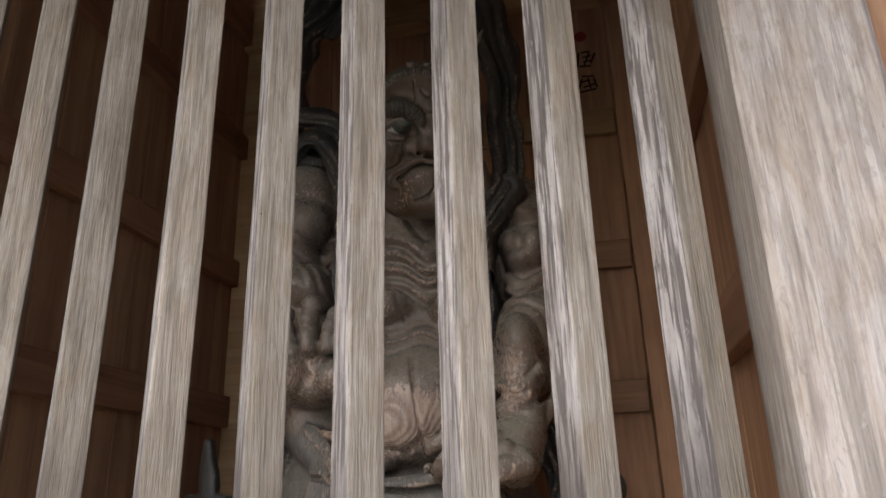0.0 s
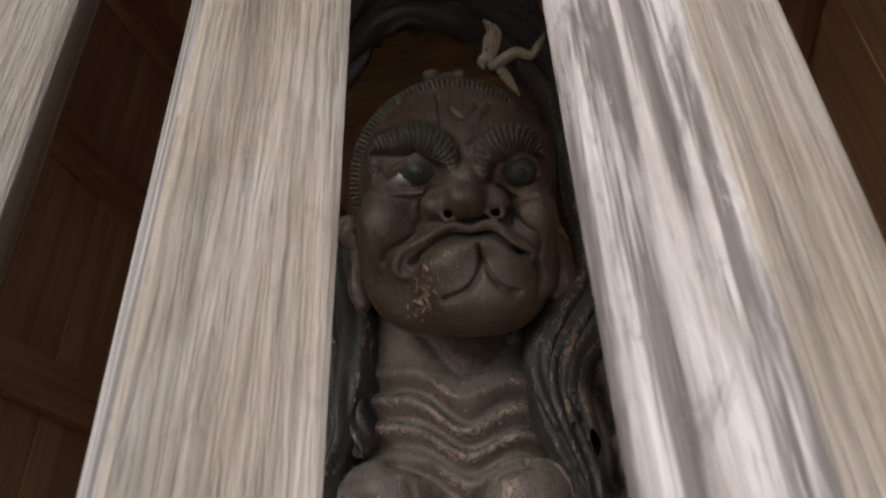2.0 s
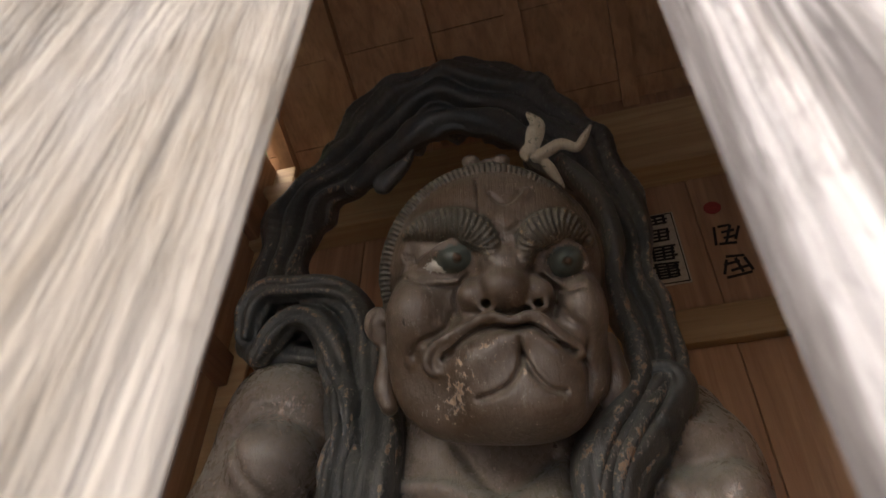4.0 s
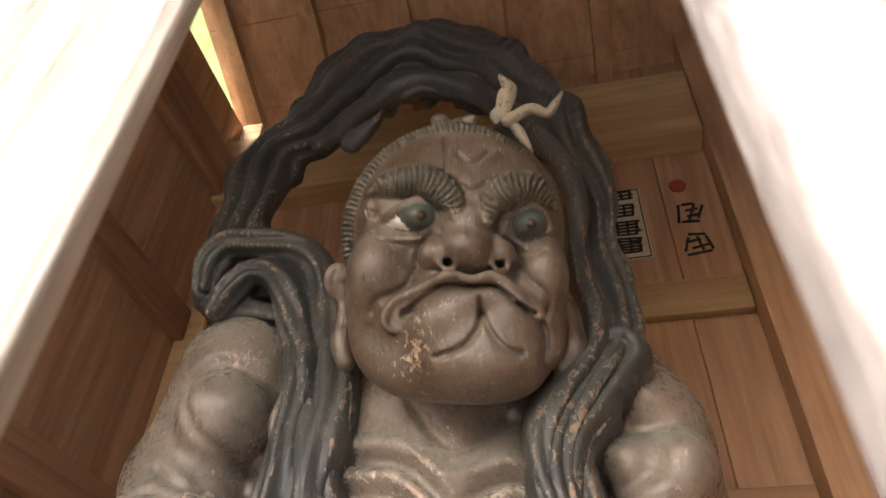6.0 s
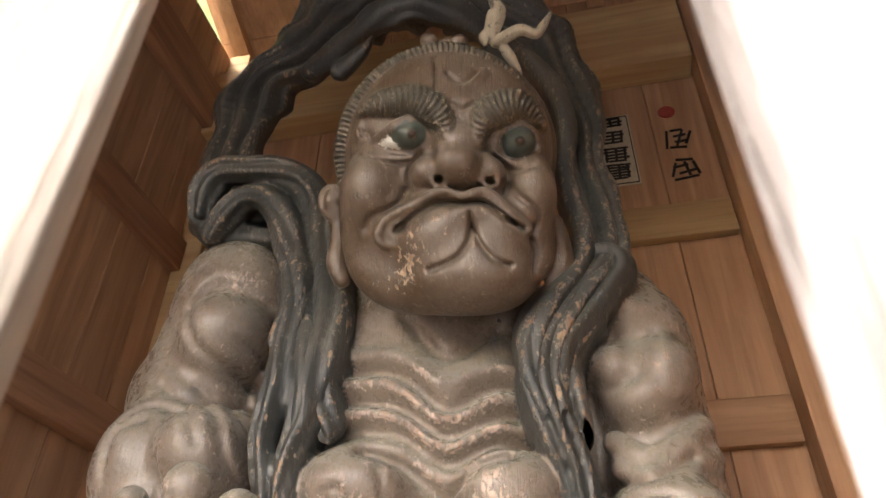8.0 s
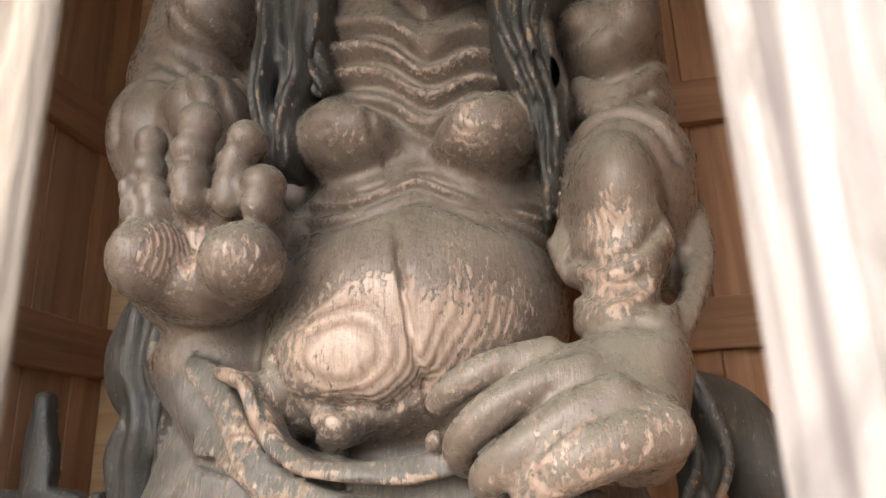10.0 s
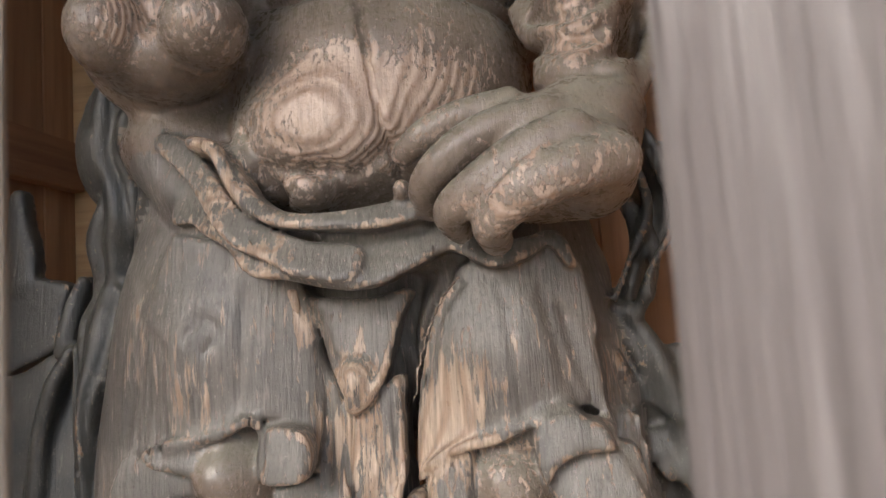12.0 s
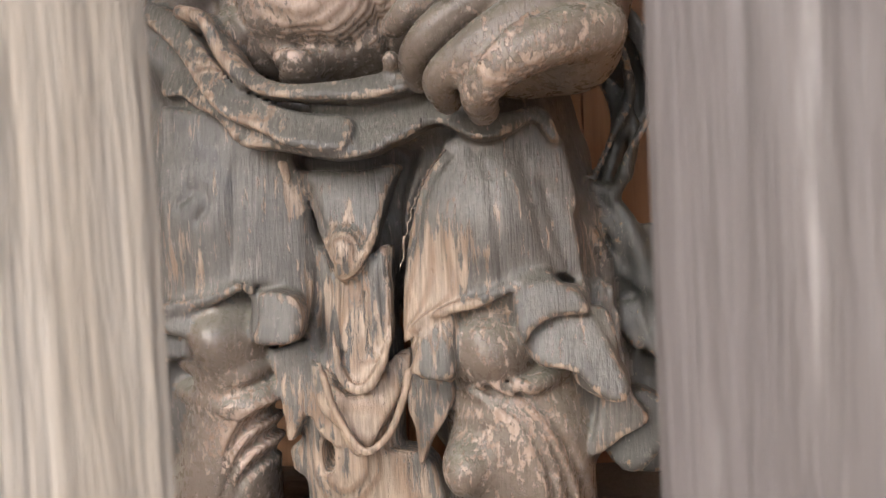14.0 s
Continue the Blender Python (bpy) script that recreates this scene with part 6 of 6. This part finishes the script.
def statue():
    solids = (body, head, scarf)
    sets = [solid.surface() for solid in solids]
    starts = np.cumsum([0] + [len(s[0]) for s in sets])
    verts = np.concatenate([s[0] for s in sets])
    quads = np.concatenate([s[1] + at for s, at in zip(sets, starts)])
    kinds = np.concatenate([np.where((s[2] == SKIN) & (solid is head), FACE, s[2]) for s, solid in zip(sets, solids)])
    bulge = np.concatenate([s[3] * (0.55 if solid is head else 1.0) for s, solid in zip(sets, solids)])
    me = bpy.data.meshes.new("guardian_statue")
    me.vertices.add(len(verts))
    me.vertices.foreach_set("co", verts.astype(np.float32).ravel())
    me.loops.add(quads.size)
    me.loops.foreach_set("vertex_index", quads.astype(np.int32).ravel())
    me.polygons.add(len(quads))
    me.polygons.foreach_set("loop_start", np.arange(0, quads.size, 4, dtype=np.int32))
    me.polygons.foreach_set("material_index", kinds[quads[:, 0]].astype(np.int32))
    me.polygons.foreach_set("use_smooth", np.ones(len(quads), bool))
    me.update(calc_edges=True)
    worn = np.zeros(len(verts))
    for x, y, z, reach, strength in WORN:
        d2 = (verts[:, 0] - x) ** 2 + 0.35 * (verts[:, 1] - y) ** 2 + (verts[:, 2] - z) ** 2
        worn += strength * np.exp(-d2 / reach ** 2)
    worn += np.clip((bulge - 0.9) * 0.4, 0, 0.42)
    at = me.attributes.new("worn", "FLOAT", "POINT")
    at.data.foreach_set("value", np.minimum(worn, 1.2).astype(np.float32))
    for m in STATUE_MATERIALS:
        me.materials.append(m)
    ob = new("guardian_statue", me)
    tagged(ob, "carved wooden temple guardian with worn paint, scarf and skirt", "statue")
    return ob


statue()


def rock_base():
    bm = bmesh.new()
    bmesh.ops.create_cube(bm, size=1)
    bmesh.ops.subdivide_edges(bm, edges=bm.edges[:], cuts=10, use_grid_fill=True)
    for v in bm.verts:
        v.co = Vector((v.co.x * 1.05 - 0.52, v.co.y * 0.72 + 2.22, (v.co.z + 0.5) * 0.22 + FLOOR_Z))
        if v.co.z > FLOOR_Z + 0.01:
            v.co += 0.05 * noise.noise_vector(v.co * 4.0)
    tagged(part("statue_base", bm, STATUE_MATERIALS[1]), "dark carved rock base under the statue", "base")


rock_base()

# ---- small things: pasted slip, brushed marks, leaves outside the gap ----


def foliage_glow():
    n = Nodes("glowing_leaves", 1.0)
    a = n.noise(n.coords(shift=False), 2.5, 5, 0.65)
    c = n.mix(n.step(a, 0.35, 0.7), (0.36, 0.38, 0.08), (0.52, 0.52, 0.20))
    # the leaves emit a little: their sunlight is put in as glow
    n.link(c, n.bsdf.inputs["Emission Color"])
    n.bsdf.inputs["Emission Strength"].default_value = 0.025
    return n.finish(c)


tagged(part("backdrop", box_bm((-5.0, -2.0, 2.5), (-4.95, 12.0, 22.0)), foliage_glow()), "yellow-green leaves outside the gap, sunlight put in as a glow", "backdrop", kind="structure")


def flat(name, colour, rough=0.8):
    n = Nodes(name, rough)
    a = n.noise(n.coords(shift=False), 90, 4, 0.6)
    return n.finish(n.mix(n.math("MULTIPLY", n.step(a, 0.4, 0.75), 0.6), colour, tuple(v * 0.6 for v in colour)))


PAPER, INK, STAMP = flat("aged_paper", (0.52, 0.45, 0.33)), flat("black_ink", (0.02, 0.018, 0.016)), flat("red_stamp", (0.36, 0.06, 0.05))


def stroke(bm, x, z, w, h, y0, y1, turn=0.0):
    made = bmesh.ops.create_cube(bm, size=1)["verts"]
    c, s = math.cos(turn), math.sin(turn)
    for v in made:
        px, pz = v.co.x * w, v.co.z * h
        v.co = Vector((x + px * c - pz * s, (y0 + y1) / 2 + v.co.y * (y1 - y0), z + px * s + pz * c))


def pasted_slip():
    """A printed paper slip with unreadable block writing, shown as bars."""
    y = BACK_Y
    base = empty("paper_slip", (-0.03, y, 3.26))
    tagged(base, "aged white paper slip with black writing pasted on boards", "paper slip")

    def local(bm):
        bmesh.ops.translate(bm, verts=bm.verts[:], vec=(0.03, -y, -3.26))
        return bm
    part("sheet", local(box_bm((-0.140, y - 0.004, 3.110), (-0.020, y - 0.0005, 3.403))), PAPER, base)
    rim = bmesh.new()
    for x in (-0.134, -0.026):
        stroke(rim, x, 3.257, 0.003, 0.281, y - 0.006, y - 0.0035)
    for z in (3.116, 3.397):
        stroke(rim, -0.080, z, 0.108, 0.003, y - 0.006, y - 0.0035)
    part("border", local(rim), INK, base)
    rnd = random.Random(5)
    for row, (z, n, h) in enumerate(((3.375, 3, 0.045), (3.31, 4, 0.06), (3.235, 5, 0.065), (3.165, 6, 0.065))):
        for i in range(n):
            bm = bmesh.new()
            stroke(bm, -0.080 + rnd.uniform(-0.004, 0.004), z - h / 2 + h * (i + 0.5) / n, 0.078 * rnd.uniform(0.6, 1), 0.007, y - 0.0062, y - 0.0035, rnd.uniform(-0.06, 0.06))
            part("writing_bar", local(bm), INK, base)
        for x in (-0.108, -0.078, -0.052):
            bm = bmesh.new()
            stroke(bm, x, z, 0.008, h * 0.85, y - 0.0066, y - 0.0035, rnd.uniform(-0.1, 0.1))
            part("writing_bar", local(bm), INK, base)


pasted_slip()


def brushed_marks():
    y = BACK_Y
    base = empty("brushed_writing", (0.11, y, 3.2))
    tagged(base, "black brushed marks and a red stamp on the back boards", "writing")
    rnd = random.Random(9)
    for z in (3.27, 3.145):
        for i in range(4):
            bm = bmesh.new()
            stroke(bm, 0.0 + rnd.uniform(-0.012, 0.012), z - 3.2 + (i - 1.5) * 0.024, 0.075 * rnd.uniform(0.45, 1), 0.007, -0.004, -0.0005, rnd.uniform(-0.15, 0.3))
            part("writing_bar", bm, INK, base)
        for x in (-0.03, 0.008, 0.034):
            bm = bmesh.new()
            stroke(bm, x, z - 3.2, 0.008, 0.085 * rnd.uniform(0.5, 1), -0.0044, -0.0005, rnd.uniform(-0.5, 0.3))
            part("writing_bar", bm, INK, base)
    bm = bmesh.new()
    bmesh.ops.create_cone(bm, cap_ends=True, segments=20, radius1=0.026, radius2=0.026, depth=0.003, matrix=pose(-0.01, -0.002, 0.19, 90))
    part("stamp", bm, STAMP, base, "faded red round stamp")


brushed_marks()


# ---- small dark knots in the bars ----


def knot(bar, at):
    bm = bmesh.new()
    bmesh.ops.create_icosphere(bm, subdivisions=2, radius=1)
    for v in bm.verts:
        v.co = Vector((v.co.x * 0.0013, v.co.y * 0.0013, v.co.z * 0.0019))
    ob = part("knot", bm, INK, bar, "small dark knot")
    ob.matrix_parent_inverse = bar.matrix_basis.inverted()
    ob.location = at


for at in ((-0.378, 1.109, 1.938), (-0.562, 1.099, 1.949)):
    bars = [o for o in scene.objects if o.name.startswith("lattice_bar")]
    knot(min(bars, key=lambda o: abs(o.location.x - at[0])), at)
